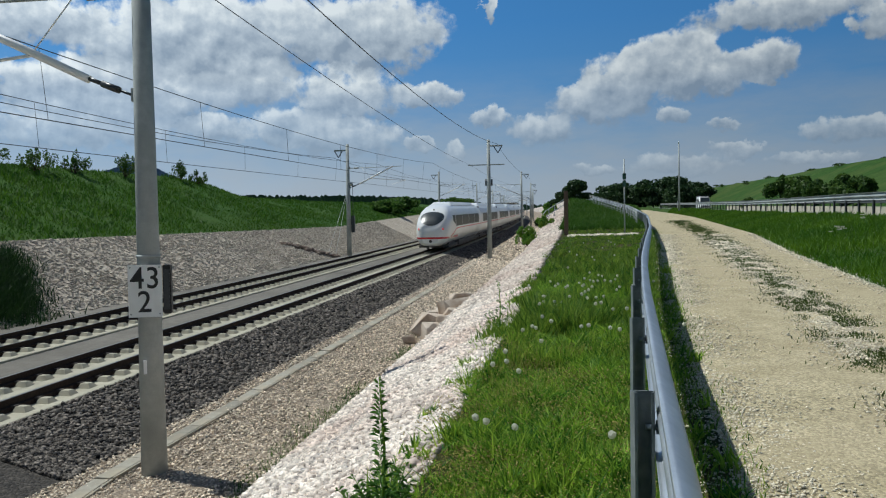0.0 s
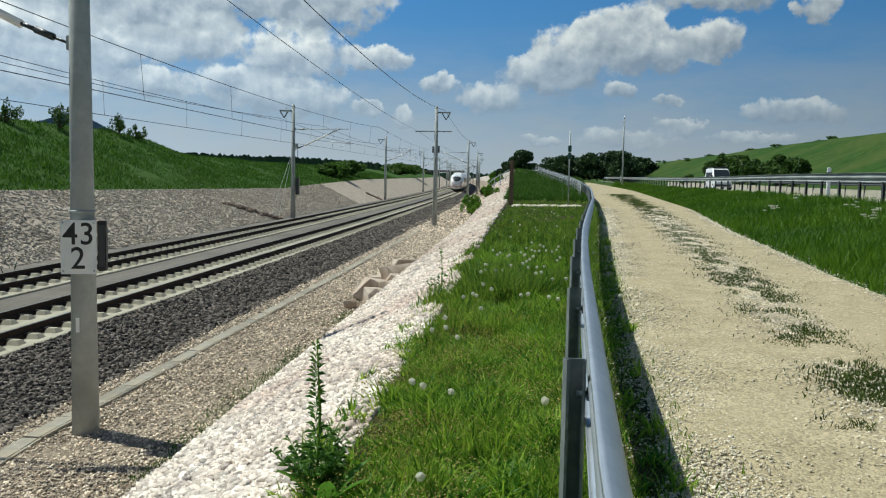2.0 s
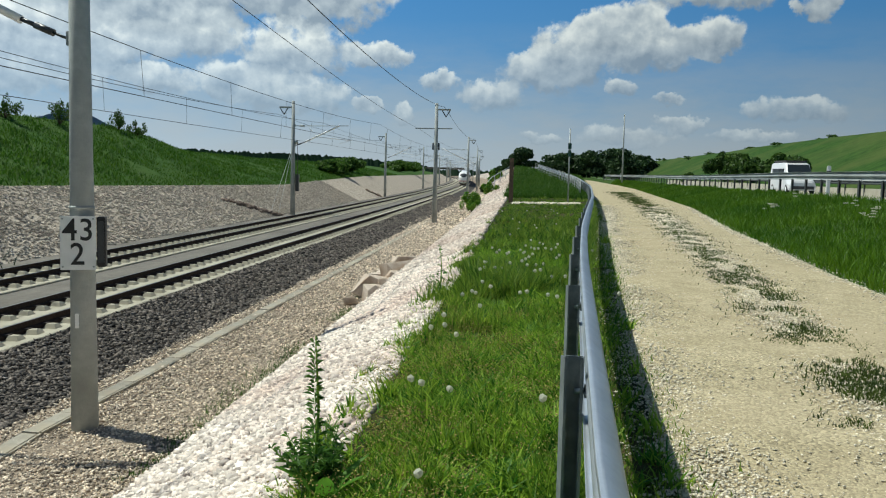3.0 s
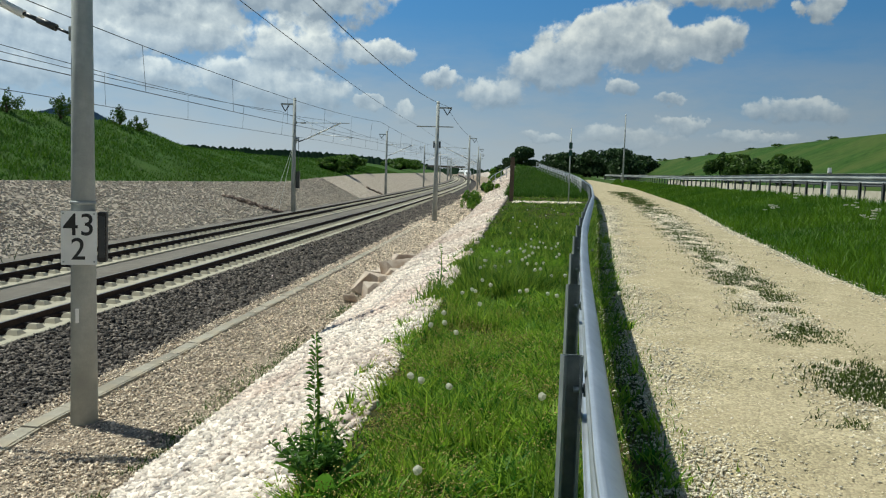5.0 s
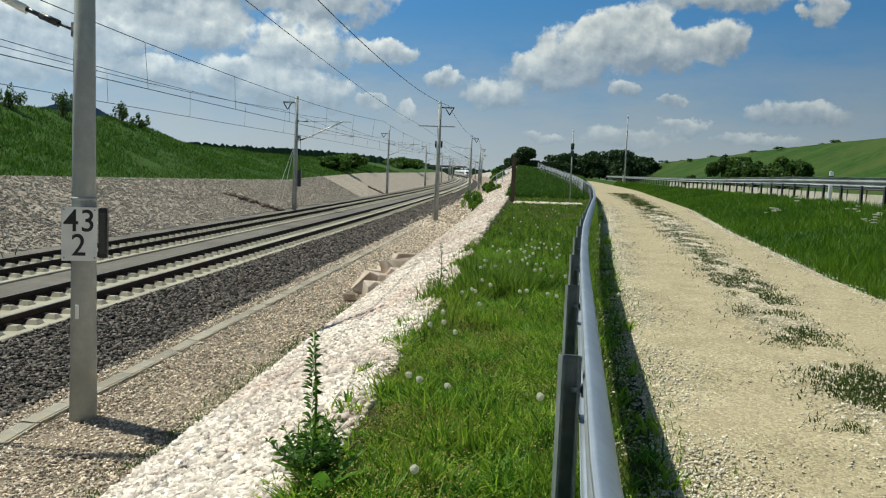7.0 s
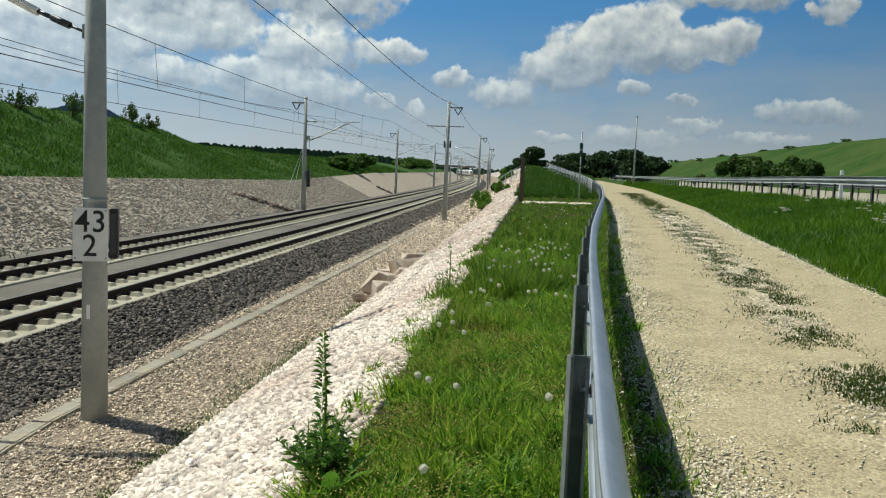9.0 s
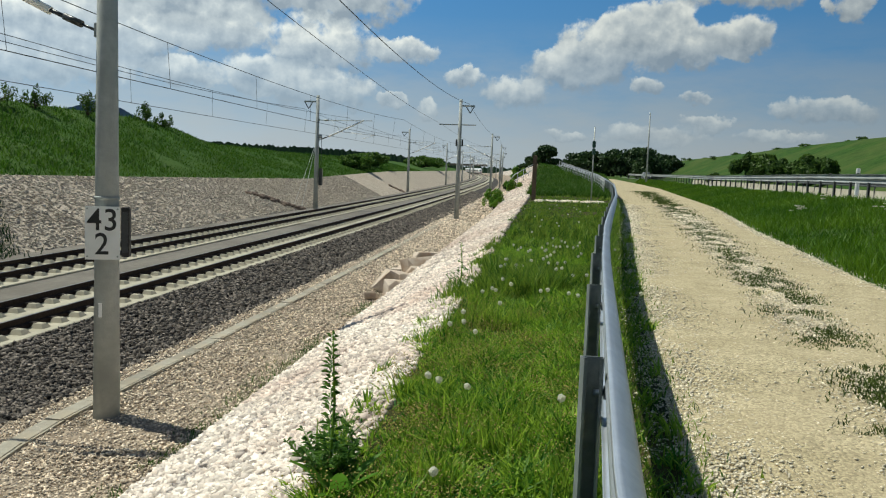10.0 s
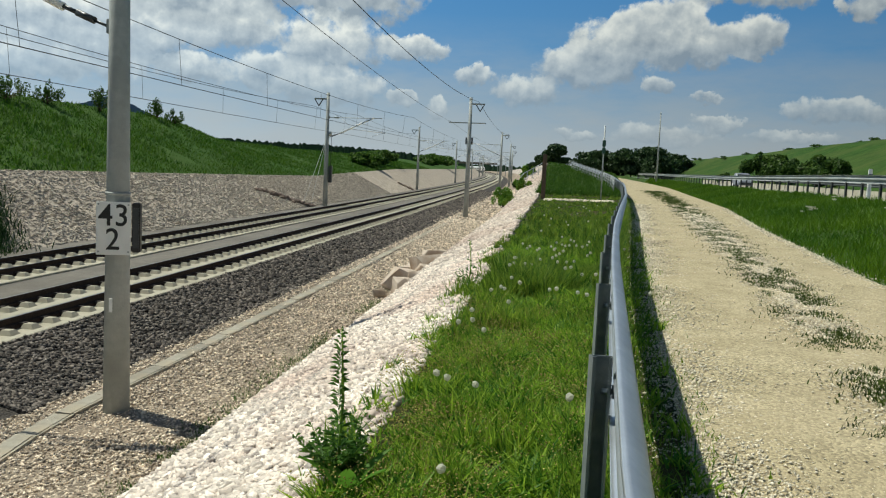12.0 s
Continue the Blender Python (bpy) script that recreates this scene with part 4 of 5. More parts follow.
    r = box(bm, -0.95, 0.95, 5.0 if nose else 1.5, 22.5, 3.70, 4.02)
    for v in r["verts"]:
        if v.co.z > 3.9:
            v.co.x *= 0.72
            v.co.y += 1.1 if v.co.y < 10 else -1.1
    part("roof_fairing", bm, TRAIN_W, ob)
    bm = bmesh.new()
    box(bm, -1.25, 1.25, 1.6 if nose else 0.6, length - 0.4, 0.22, 0.42)
    box(bm, -1.36, 1.36, 7.0, 17.5, 0.2, 0.62)
    part("underframe", bm, TRAIN_D, ob)
    for yb in ((4.2, 20.6) if nose else (3.4, 21.2)):
        bm = bmesh.new()
        box(bm, -1.12, 1.12, yb - 1.7, yb + 1.7, 0.42, 0.7)
        bg = part("bogie", bm, TRAIN_D, ob)
        for dy in (-1.25, 1.25):
            for sx in (-1, 1):
                bm = bmesh.new()
                tube(bm, (sx * 0.68, yb + dy, 0.46), (sx * 0.82, yb + dy, 0.46), 0.455, seg=20)
                part("wheel", bm, TRAIN_D, bg)
    bm = bmesh.new()
    box(bm, -1.2, 1.2, length - 0.05, length + 0.35, 0.5, 3.6)
    part("gangway", bm, INSUL, ob)
    return ob


CAR_LEN = 24.9
TRAIN = []


def build_train():
    end = train_car(True)
    tagged(end, "white high-speed train end car with red stripe and oval windscreen", "train car", "cars of the train")
    coach = train_car(False)
    tagged(coach, "white high-speed train coach with dark window band", "train car", "cars of the train")
    TRAIN.append((end, 0))
    TRAIN.append((coach, 1))
    for i in range(2, 7):
        TRAIN.append((copy_thing(coach, pose(0, 0, 0)), i))
    TRAIN.append((copy_thing(end, pose(0, 0, 0)), 7))


build_train()


def car_pose(y, flip=False):
    x0, x1 = XN + cr(y), XN + cr(y + CAR_LEN)
    yaw = -math.degrees(math.atan2(x1 - x0, CAR_LEN))
    up = math.degrees(math.atan(GRADE))
    if flip:
        return pose(x1, y + CAR_LEN, zg(y + CAR_LEN), -up, 0, yaw + 180)
    return pose(x0, y, zg(y), up, 0, yaw)


# ---- road vehicles ----


def loft(bm, secs, mi=0):
    """secs: (y, [(x, z), ...]) rings along y."""
    rings = [[bm.verts.new((x, y, z)) for x, z in pr] for y, pr in secs]
    n = len(rings[0])
    for a, b in zip(rings, rings[1:]):
        for j in range(n):
            bm.faces.new((a[j], a[(j + 1) % n], b[(j + 1) % n], b[j])).material_index = mi
    bm.faces.new(rings[0][::-1])
    bm.faces.new(rings[-1])
    bmesh.ops.recalc_face_normals(bm, faces=bm.faces[:])


def ring_xz(w, z0, z1, tumble=0.88):
    zm = z0 + (z1 - z0) * 0.55
    return [(-w * 0.94, z0), (w * 0.94, z0), (w, z0 + 0.15), (w, zm), (w * tumble, z1 - 0.1), (w * tumble - 0.12, z1), (-w * tumble + 0.12, z1), (-w * tumble, z1 - 0.1), (-w, zm), (-w, z0 + 0.15)]


def vehicle(name, length, width, height, paint, hood, label, category):
    """A road vehicle whose front points to -y."""
    ob = thing(name, None, label, category, "vehicles on the motorway")
    w = width / 2
    bm = bmesh.new()
    van = height > 2
    bonnet = 1.15 if van else 0.92
    secs = [(0.0, ring_xz(w * 0.86, 0.35, bonnet * 0.75)), (0.12, ring_xz(w * 0.95, 0.28, bonnet * 0.9)), (hood, ring_xz(w, 0.28, bonnet + 0.08))]
    scr = 1.0 if van else 0.85
    secs += [(hood + scr, ring_xz(w, 0.28, height - 0.08)), (hood + scr + 0.5, ring_xz(w, 0.28, height)), (length - (0.25 if van else 1.2), ring_xz(w, 0.28, height)), (length, ring_xz(w * 0.96, 0.35, height - 0.12 if van else 0.95))]
    loft(bm, secs)
    part("body", bm, paint, ob)
    bm = bmesh.new()
    z0, z1 = bonnet + 0.14, height - 0.22
    a = [bm.verts.new(v) for v in ((-w * 0.88, hood + 0.06, z0), (w * 0.88, hood + 0.06, z0), (w * 0.78, hood + scr * 0.86, z1), (-w * 0.78, hood + scr * 0.86, z1))]
    bm.faces.new(a)
    b = bmesh.ops.extrude_face_region(bm, geom=bm.faces[:])
    bmesh.ops.translate(bm, verts=[v for v in b["geom"] if isinstance(v, bmesh.types.BMVert)], vec=(0, -0.05, 0.05))
    bmesh.ops.recalc_face_normals(bm, faces=bm.faces[:])
    part("windscreen", bm, TRAIN_G, ob, "dark windscreen")
    for s in (-1, 1):
        for ya, yb in (((hood + scr + 0.1, hood + scr + 0.95), (hood + scr + 1.1, length - 0.9)) if van else ((hood + scr + 0.05, length - 1.3),)):
            bm = bmesh.new()
            x = w * 0.955 if van else w * 0.95
            box(bm, s * x - 0.05, s * x + 0.035, ya, yb, height * 0.58, height * 0.80)
            part("side_window", bm, TRAIN_G, ob)
        for yw in (0.9, length - 1.1):
            bm = bmesh.new()
            tube(bm, (s * (w - 0.2), yw, 0.34), (s * (w + 0.01), yw, 0.34), 0.34, seg=20)
            wh = part("tyre", bm, TYRE, ob)
            bm = bmesh.new()
            tube(bm, (s * (w - 0.02), yw, 0.34), (s * (w + 0.02), yw, 0.34), 0.2, seg=14)
            part("rim", bm, ALU, wh)
        bm = bmesh.new()
        box(bm, s * w * 0.7 - 0.16, s * w * 0.7 + 0.16, -0.02, 0.14, 0.68, 0.86, 0.02)
        part("headlight", bm, WHITE, ob)
        bm = bmesh.new()
        box(bm, s * (w + 0.12) - 0.1, s * (w + 0.12) + 0.1, hood + 0.25, hood + 0.37, bonnet + 0.2, bonnet + 0.5, 0.03)
        part("wing_mirror", bm, BLACK, ob)
    bm = bmesh.new()
    box(bm, -w * 0.8, w * 0.8, -0.04, 0.1, 0.36, 0.60, 0.02)
    part("bumper", bm, TRAIN_D, ob)
    if van:
        bm = bmesh.new()
        box(bm, -w * 0.8, w * 0.8, hood + scr + 0.3, length - 0.5, height + 0.03, height + 0.16, 0.03)
        part("roof_rack", bm, TRAIN_D, ob, "dark roof rack")
    return ob


camper = vehicle("camper_van", 5.9, 2.0, 2.42, CARPAINT, 0.75, "white camper van with dark roof rack on motorway", "van")
car = vehicle("car", 4.4, 1.8, 1.75, CARGREY, 1.1, "grey car driving on the motorway behind the barrier", "car")
LANE = 8.0


def lane_pose(y):
    d = 0.08 - 2 * KM * max(0.0, y) if -20 < y < 160 else 0.0
    return pose(mw(y) + LANE, y, tab(y, MWZ) - 0.38 + zg(y), math.degrees(math.atan(GRADE)), 0, -math.degrees(math.atan(d)))


# ---- scattered stones ----


def stones(name, n, place, size, material, label, category, seed, flat=0.7, solid="ico", lift=0.0):
    """Many loose angular stones in one mesh. place(rng) gives (x, y); size(rng, y) a radius."""
    rg = np.random.default_rng(seed)
    bm = bmesh.new()
    if solid == "ico":
        bmesh.ops.create_icosphere(bm, subdivisions=1, radius=1.0)
    elif solid == "octa":
        bmesh.ops.create_uvsphere(bm, u_segments=4, v_segments=2, radius=1.1)
    else:
        bmesh.ops.create_cube(bm, size=1.5)
        bmesh.ops.triangulate(bm, faces=bm.faces[:])
    base = np.array([v.co[:] for v in bm.verts])
    fac = np.array([[v.index for v in f.verts] for f in bm.faces])
    bm.free()
    k = len(base)
    co, fs = [], []
    variants = [base * (1 + rg.uniform(-0.32, 0.32, (k, 1))) + rg.uniform(-0.16, 0.16, (k, 3)) for _ in range(24)]
    for i in range(n):
        x, y = place(rg)
        r = size(rg, y)
        q = Euler(rg.uniform(0, 6.28, 3)).to_matrix()
        v = (variants[i % 24] * np.array((rg.uniform(0.8, 1.35), rg.uniform(0.7, 1.0), rg.uniform(0.55, 0.95))) * r) @ np.array(q)
        v[:, 2] *= flat
        co.append(v + np.array((x, y, ground_z(x, y) + r * 0.18 + lift * rg.random())))
        fs.append(fac + i * k)
    ob = fast_mesh(name, np.concatenate(co), np.concatenate(fs), material)
    return tagged(ob, label, category, kind="stuff")


def between(i0, i1, y0, y1, power=1.0, lo=0.0, hi=1.0):
    def place(rg):
        y = y0 + (y1 - y0) * rg.random() ** power
        ls = lines(y)
        f = lo + (hi - lo) * rg.random()
        return ls[i0][0] + (ls[i1][0] - ls[i0][0]) * f, y
    return place


stones("limestone_rubble", 46000, between(9, 10, 2.6, 16, 1.15, -0.12, 1.08), lambda rg, y: 0.012 + 0.028 * rg.random() ** 1.6, WHITEST, "coarse white crushed limestone covering the slope", "rubble", 11, solid="cube")
# rubble beyond 16 m is pinker and darker than the near stones
stones("limestone_rubble_far", 15000, between(9, 10, 16, 80, 1.45, -0.2, 1.05), lambda rg, y: rg.uniform(0.03, 0.065) * (1 + y / 90), mat("far_limestone", (0.50, 0.425, 0.365), (0.66, 0.58, 0.505), 6, 0.9, 0.5, 30, island=0.35, c3=(0.46, 0.36, 0.30), big=0.3), "coarse white crushed limestone covering the slope", "rubble", 12, solid="cube")
stones("ballast_stones", 30000, between(6, 7, 11, 125, 1.9, -0.02, 1.05), lambda rg, y: rg.uniform(0.022, 0.050) * (0.9 + y / 48), BALLAST_ST, "dark grey crushed ballast stones", "ballast", 13, solid="cube")
stones("sandy_stones", 62000, between(7, 8, 6.0, 60, 2.2), lambda rg, y: (0.013 + 0.024 * rg.random() ** 1.6) * (0.8 + y / 40), mat("sand_stone", (0.46, 0.375, 0.285), (0.70, 0.60, 0.475), 20, 0.95, island=0.7), "small brown stones strewn on sandy gravel", "stones", 14, solid="octa", lift=0.015)
stones("sandy_stones_far", 5000, between(7, 8, 56, 150, 1.6, -0.1, 1.0), lambda rg, y: rg.uniform(0.04, 0.10) * (0.6 + y / 120), MATS["sand_stone"], "brown stones strewn on the sandy strip by the track", "stones", 36, solid="cube")
stones("bank_gravel", 24000, between(3, 4, 17, 95, 1.5, 0.0, 1.0), lambda rg, y: rg.uniform(0.035, 0.065) * (0.75 + y / 70), mat("bank_stone", (0.46, 0.40, 0.325), (0.62, 0.55, 0.46), 8, 0.95, island=0.3), "pale grey broken stones covering the bank beside the track", "stones", 18, flat=0.35, solid="cube")


def path_place(rg):
    y = 3.2 + 34 * rg.random() ** 1.6
    a, b = tab(y, PATH_EDGE), tab(y, PATH_R)
    c = rg.random()
    if c < 0.36:
        f = rg.normal(0.02, 0.085)
    elif c < 0.80:
        f = (tab(y, PATH_MID) - a) / (b - a) + rg.normal(0.0, 0.082)
    elif c < 0.965:
        f = rg.normal(1.0, 0.035)
    else:
        f = rg.random()
    return a + (b - a) * min(1.1, max(-0.14, f)), y


stones("path_stones", 46000, path_place, lambda rg, y: (0.004 + 0.011 * rg.random() ** 3.2) * (0.65 + y / 16), PATHST, "small pale limestone chips lying on the farm track", "stones", 15, flat=0.5, solid="octa")


def chip_place(rg):
    """Loose chips thrown out of the wheel ruts: along the middle, both edges and under the guard rail."""
    y = 3.4 + 26 * rg.random() ** 1.7
    c = rg.random()
    if c < 0.55:
        return tab(y, PATH_MID) + rg.normal(0.0, 0.21), y
    if c < 0.93:
        return tab(y, PATH_EDGE) + rg.normal(-0.03, 0.19), y
    return tab(y, PATH_R) - abs(rg.normal(0.0, 0.13)), y


stones("path_chips", 24000, chip_place, lambda rg, y: (0.007 + 0.011 * rg.random() ** 1.8) * (0.5 + y / 13), PATHST, "pale limestone chips heaped between and beside the wheel ruts", "stones", 19, flat=0.6, solid="octa")


def boulder(name, x, y, r, seed, squash=0.8):
    rg = random.Random(seed)
    bm = bmesh.new()
    for _ in range(26):
        d = Vector((rg.uniform(-1, 1), rg.uniform(-0.8, 0.8), rg.uniform(-1, 1)))
        d /= max(abs(d.x), abs(d.y) / 0.8, abs(d.z)) * rg.uniform(1.0, 1.25)
        bm.verts.new((d.x * r, d.y * r, d.z * r * squash))
    hull = bmesh.ops.convex_hull(bm, input=bm.verts[:])
    loose = [v for v in bm.verts if not v.link_faces]
    bmesh.ops.delete(bm, geom=loose, context="VERTS")
    bmesh.ops.dissolve_limit(bm, angle_limit=0.12, verts=bm.verts[:], edges=bm.edges[:])
    bmesh.ops.bevel(bm, geom=bm.edges[:], offset=r * 0.045, segments=2, affect="EDGES", profile=0.6, clamp_overlap=True)
    ob = part(name, bm, ROCK)
    ob.matrix_basis = pose(x, y, ground_z(x, y) + r * squash * 0.75, rg.uniform(-15, 15), rg.uniform(-15, 15), rg.uniform(0, 360))
    return tagged(ob, "brown angular boulder lying at the foot of the stone slope", "boulder", "boulders at the slope's foot")


for i, (x, y, r) in enumerate([(-5.06, 24.6, 0.42), (-4.28, 25.2, 0.45), (-4.75, 23.6, 0.30), (-4.6, 26.5, 0.34), (-5.5, 25.1, 0.24), (-5.0, 25.6, 0.40), (-5.35, 22.9, 0.16), (-4.55, 24.4, 0.26), (-4.9, 25.0, 0.34), (-4.2, 26.3, 0.38), (-4.8, 26.2, 0.46), (-4.35, 24.9, 0.30)]):
    boulder("boulder", x + 0.12, y + 0.4, r * 1.35, 40 + i, 0.8)

# stone-lined channel in the gravel bank
stones("channel_stones", 90, lambda rg: ((lambda f: (-19.6 - 3.0 * f + rg.uniform(-0.25, 0.25), 61.0 - 4.5 * f + rg.uniform(-0.4, 0.4)))(rg.random() ** 1.3)), lambda rg, y: rg.uniform(0.12, 0.32), mat("wet_stone", (0.14, 0.10, 0.08), (0.24, 0.18, 0.14), 6, 0.9, island=0.3), "dark brown stones lining a drain down the gravel bank", "stones", 16)
stones("channel_stones", 26, lambda rg: ((lambda f: (-20.9 - 1.6 * f + rg.uniform(-0.25, 0.25), 112.0 - 2.6 * f + rg.uniform(-0.6, 0.6)))(rg.random() ** 1.3)), lambda rg, y: rg.uniform(0.15, 0.35), MATS["wet_stone"], "dark brown stones lining a drain down the gravel bank", "stones", 17)

# ---- grass ----


def blades(name, n, place, height, width, material, label, category, seed, lean=0.95):
    """Grass blades of two bent segments each, in one mesh."""
    rg = np.random.default_rng(seed)
    pts = [place(rg) for _ in range(n)]
    base = np.array([(x, y, ground_z(x, y) - 0.01) for x, y in pts])
    h = np.array([height(rg, x, y) for x, y in pts])[:, None]
    w = np.array([width(rg, y) for x, y in pts])[:, None]
    a = rg.uniform(0, 6.283, n)
    side = np.stack((np.cos(a), np.sin(a), np.zeros(n)), 1)
    b = rg.uniform(0, 6.283, n)
    ln = np.stack((np.cos(b), np.sin(b), np.zeros(n)), 1) * (rg.uniform(0.1, 1.0, (n, 1)) * lean) * h
    up = np.array((0, 0, 1.0))
    v0, v1 = base - side * w, base + side * w
    mid = base + up * h * 0.55 + ln * 0.4
    v2, v3 = mid - side * w * 0.7, mid + side * w * 0.7
    v4 = base + up * h * 0.95 + ln
    co = np.stack((v0, v1, v2, v3, v4), 1).reshape(-1, 3)
    i = np.arange(n)[:, None] * 5
    fa = np.concatenate((i + np.array((0, 1, 3)), i + np.array((0, 3, 2)), i + np.array((2, 3, 4))), 1).reshape(-1, 3)
    ob = fast_mesh(name, co, fa, material)
    return tagged(ob, label, category, kind="stuff")


def patch(x, y, f=0.8, s=0.0):
    return noise.fractal(Vector((x * f, y * f, 7.7 + s)), 1.0, 2.0, 3)


def verge_place(y0, y1, power):
    def place(rg):
        for _ in range(20):
            y = y0 + (y1 - y0) * rg.random() ** power
            xr = tab(y, RAIL_LINE)
            x = rg.uniform(-1.25, xr + (0.05 if rg.random() < 0.9 else 0.45))
            edge = -0.92 + 0.28 * patch(0, y, 1.1)
            if x < edge and rg.random() > 0.07:
                continue
            if 39.2 < y < 42.0 and rg.random() > 0.08:
                continue
            if patch(x, y, 1.3) < -0.45 and rg.random() > 0.4:
                continue
            return x, y
        return x, y
    return place


def tufted(place, seed, n, spread):
    """Gathers what place() gives round a number of tuft centres."""
    own = np.random.default_rng(seed + 500)
    spots = [place(own) for _ in range(n)]

    def pick(rg):
        x, y = spots[int(rg.integers(n))]
        return x + rg.normal(0, spread), y + rg.normal(0, spread)
    return pick


def verge_h(rg, x, y):
    t = (0.55 + 0.6 * max(-0.4, patch(x, y, 0.6, 3))) * (0.5 if patch(x, y, 1.5, 41) > 0.0 else 1.15)
    return max(0.03, t * rg.uniform(0.07, 0.26)) * (1.15 if 7 < y < 26 else 0.55 if y >= 26 else 0.7) * (0.6 if x > tab(y, RAIL_LINE) or x < -0.75 else 1.0)


blades("verge_grass", 42000, tufted(verge_place(2.2, 11, 1.35), 21, 2800, 0.04), verge_h, lambda rg, y: rg.uniform(0.002, 0.007), GRASS, "fresh green verge grass of uneven height", "grass", 21)
blades("verge_grass_dry", 16000, tufted(verge_place(2.2, 24, 1.5), 22, 700, 0.05), lambda rg, x, y: verge_h(rg, x, y) * 1.0 if patch(x, y, 0.8, 11) > 0.02 else 0.01, lambda rg, y: rg.uniform(0.002, 0.004), GRASS_Y, "yellowed blades among the verge grass", "grass", 22)
blades("verge_grass_far", 48000, tufted(verge_place(9, 46, 1.5), 23, 2200, 0.07), lambda rg, x, y: verge_h(rg, x, y) * 1.5, lambda rg, y: rg.uniform(0.004, 0.009) * (1 + y / 30), GRASS_M, "fresh green verge grass of uneven height", "grass", 23)
blades("mound_grass", 24000, lambda rg: ((lambda y: (rg.uniform(-1.2, tab(y, PATH_L) - 0.2), y))(46 + 84 * rg.random() ** 1.4)), lambda rg, x, y: rg.uniform(0.15, 0.4), lambda rg, y: rg.uniform(0.015, 0.03), GRASS_D, "green grass on the mound beyond the post", "grass", 24)
blades("meadow_grass", 95000, between(13, 14, 5, 130, 2.0, 0.0, 1.0), lambda rg, x, y: rg.uniform(0.08, 0.24) * (1 + 0.5 * patch(x, y, 0.3)), lambda rg, y: rg.uniform(0.004, 0.008) * (1 + y / 25), GRASS_F, "long fresh green meadow grass", "grass", 25)
blades("bank_grass", 60000, between(2, 3, 26, 170, 1.4), lambda rg, x, y: rg.uniform(0.07, 0.30) * (1 + 0.6 * patch(x, y, 0.3)), lambda rg, y: rg.uniform(0.02, 0.045), GRASS_D, "long dark green grass on the steep bank", "grass", 26)
def mid_place(rg):
    """Weeds gather in ragged mats along the middle of the track."""
    for _ in range(30):
        y = 4.5 + 64 * rg.random() ** 1.4
        x = tab(y, PATH_MID) + 0.12 * patch(3.0, y, 0.7, 51) + rg.normal(0.0, 0.15 + 0.004 * y)
        if patch(x * 1.8, y, 1.5, 5) + rg.normal(0, 0.10) > -0.03:
            break
    return x, y


blades("path_grass", 46000, mid_place, lambda rg, x, y: rg.uniform(0.020, 0.052), lambda rg, y: rg.uniform(0.002, 0.006) * (1 + y / 20), leafy("trodden_weed", (0.025, 0.050, 0.012), (0.13, 0.175, 0.035), 0.35, 0.35, 3.0), "low weeds between the wheel ruts", "grass", 27)
blades("path_edge_grass", 13000, lambda rg: ((lambda y: (tab(y, PATH_EDGE) + rg.normal(-0.26, 0.16), y))(2.5 + 42 * rg.random() ** 1.5)), lambda rg, x, y: rg.uniform(0.012, 0.075), lambda rg, y: rg.uniform(0.002, 0.005) * (1 + y / 20), GRASS_M, "short grass along the farm track's edge", "grass", 28)
blades("toe_grass", 9000, lambda rg: ((lambda y: (-4.7 + rg.normal(-0.25, 0.25), y))(6 + 30 * rg.random())), lambda rg, x, y: rg.uniform(0.04, 0.16) if patch(x, y, 0.5, 9) > 0.0 else 0.01, lambda rg, y: rg.uniform(0.004, 0.008), GRASS_D, "sparse grass at the foot of the stone slope", "grass", 29)
blades("slope_tongue_grass", 15000, lambda rg: ((lambda f: (-20.0 - 3.6 * f + rg.normal(0, 0.5), 24.0 + 3.4 * f + rg.normal(0, 0.9)))(rg.random())), lambda rg, x, y: rg.uniform(0.15, 0.5), lambda rg, y: rg.uniform(0.012, 0.025), SHADE_L, "dark grass creeping down over the gravel bank", "grass", 31)
blades("verge_herbs", 78000, tufted(verge_place(2.2, 17, 1.7), 32, 2900, 0.045), lambda rg, x, y: rg.uniform(0.05, 0.15) * (1.0 + 0.8 * patch(x, y, 2.2, 17)) * (0.7 if x < -0.75 else 1.0), lambda rg, y: rg.uniform(0.005, 0.012), HERB, "low broad-leaved herbs in the verge", "herbs", 32, 1.6)
blades("verge_tussocks", 4500, tufted(verge_place(2.6, 22, 1.6), 34, 80, 0.045), lambda rg, x, y: rg.uniform(0.10, 0.27), lambda rg, y: rg.uniform(0.003, 0.007) * (1 + y / 30), GRASS, "taller grass tussocks standing in the verge", "grass", 34, 0.7)
blades("rail_foot_grass", 9000, lambda rg: ((lambda y: (tab(y, RAIL_LINE) + rg.normal(-0.02, 0.11), y))(2.2 + 30 * rg.random() ** 1.5)), lambda rg, x, y: rg.uniform(0.05, 0.24), lambda rg, y: rg.uniform(0.003, 0.006) * (1 + y / 20), GRASS_M, "green grass left standing round the guard rail posts", "grass", 35)
stones("dirt_streak", 1500, lambda rg: (rg.uniform(-0.6, 2.9), 40.6 + rg.normal(0, 0.6)), lambda rg, y: rg.uniform(0.03, 0.07), PATHST, "streak of pale stones across the grass", "stones", 33, flat=0.5, solid="cube")

# ---- flowers and weeds ----
BROWN = mat("withered_head", (0.25, 0.215, 0.06), (0.44, 0.37, 0.13), 20, 0.9, island=0.5, spec=0.1)
stones("withered_heads", 15000, tufted(verge_place(2.2, 9, 1.2), 77, 85, 0.12), lambda rg, y: rg.uniform(0.0035, 0.0075), BROWN, "small brownish flower heads among the verge herbs", "flower heads", 78, solid="octa", lift=0.17)


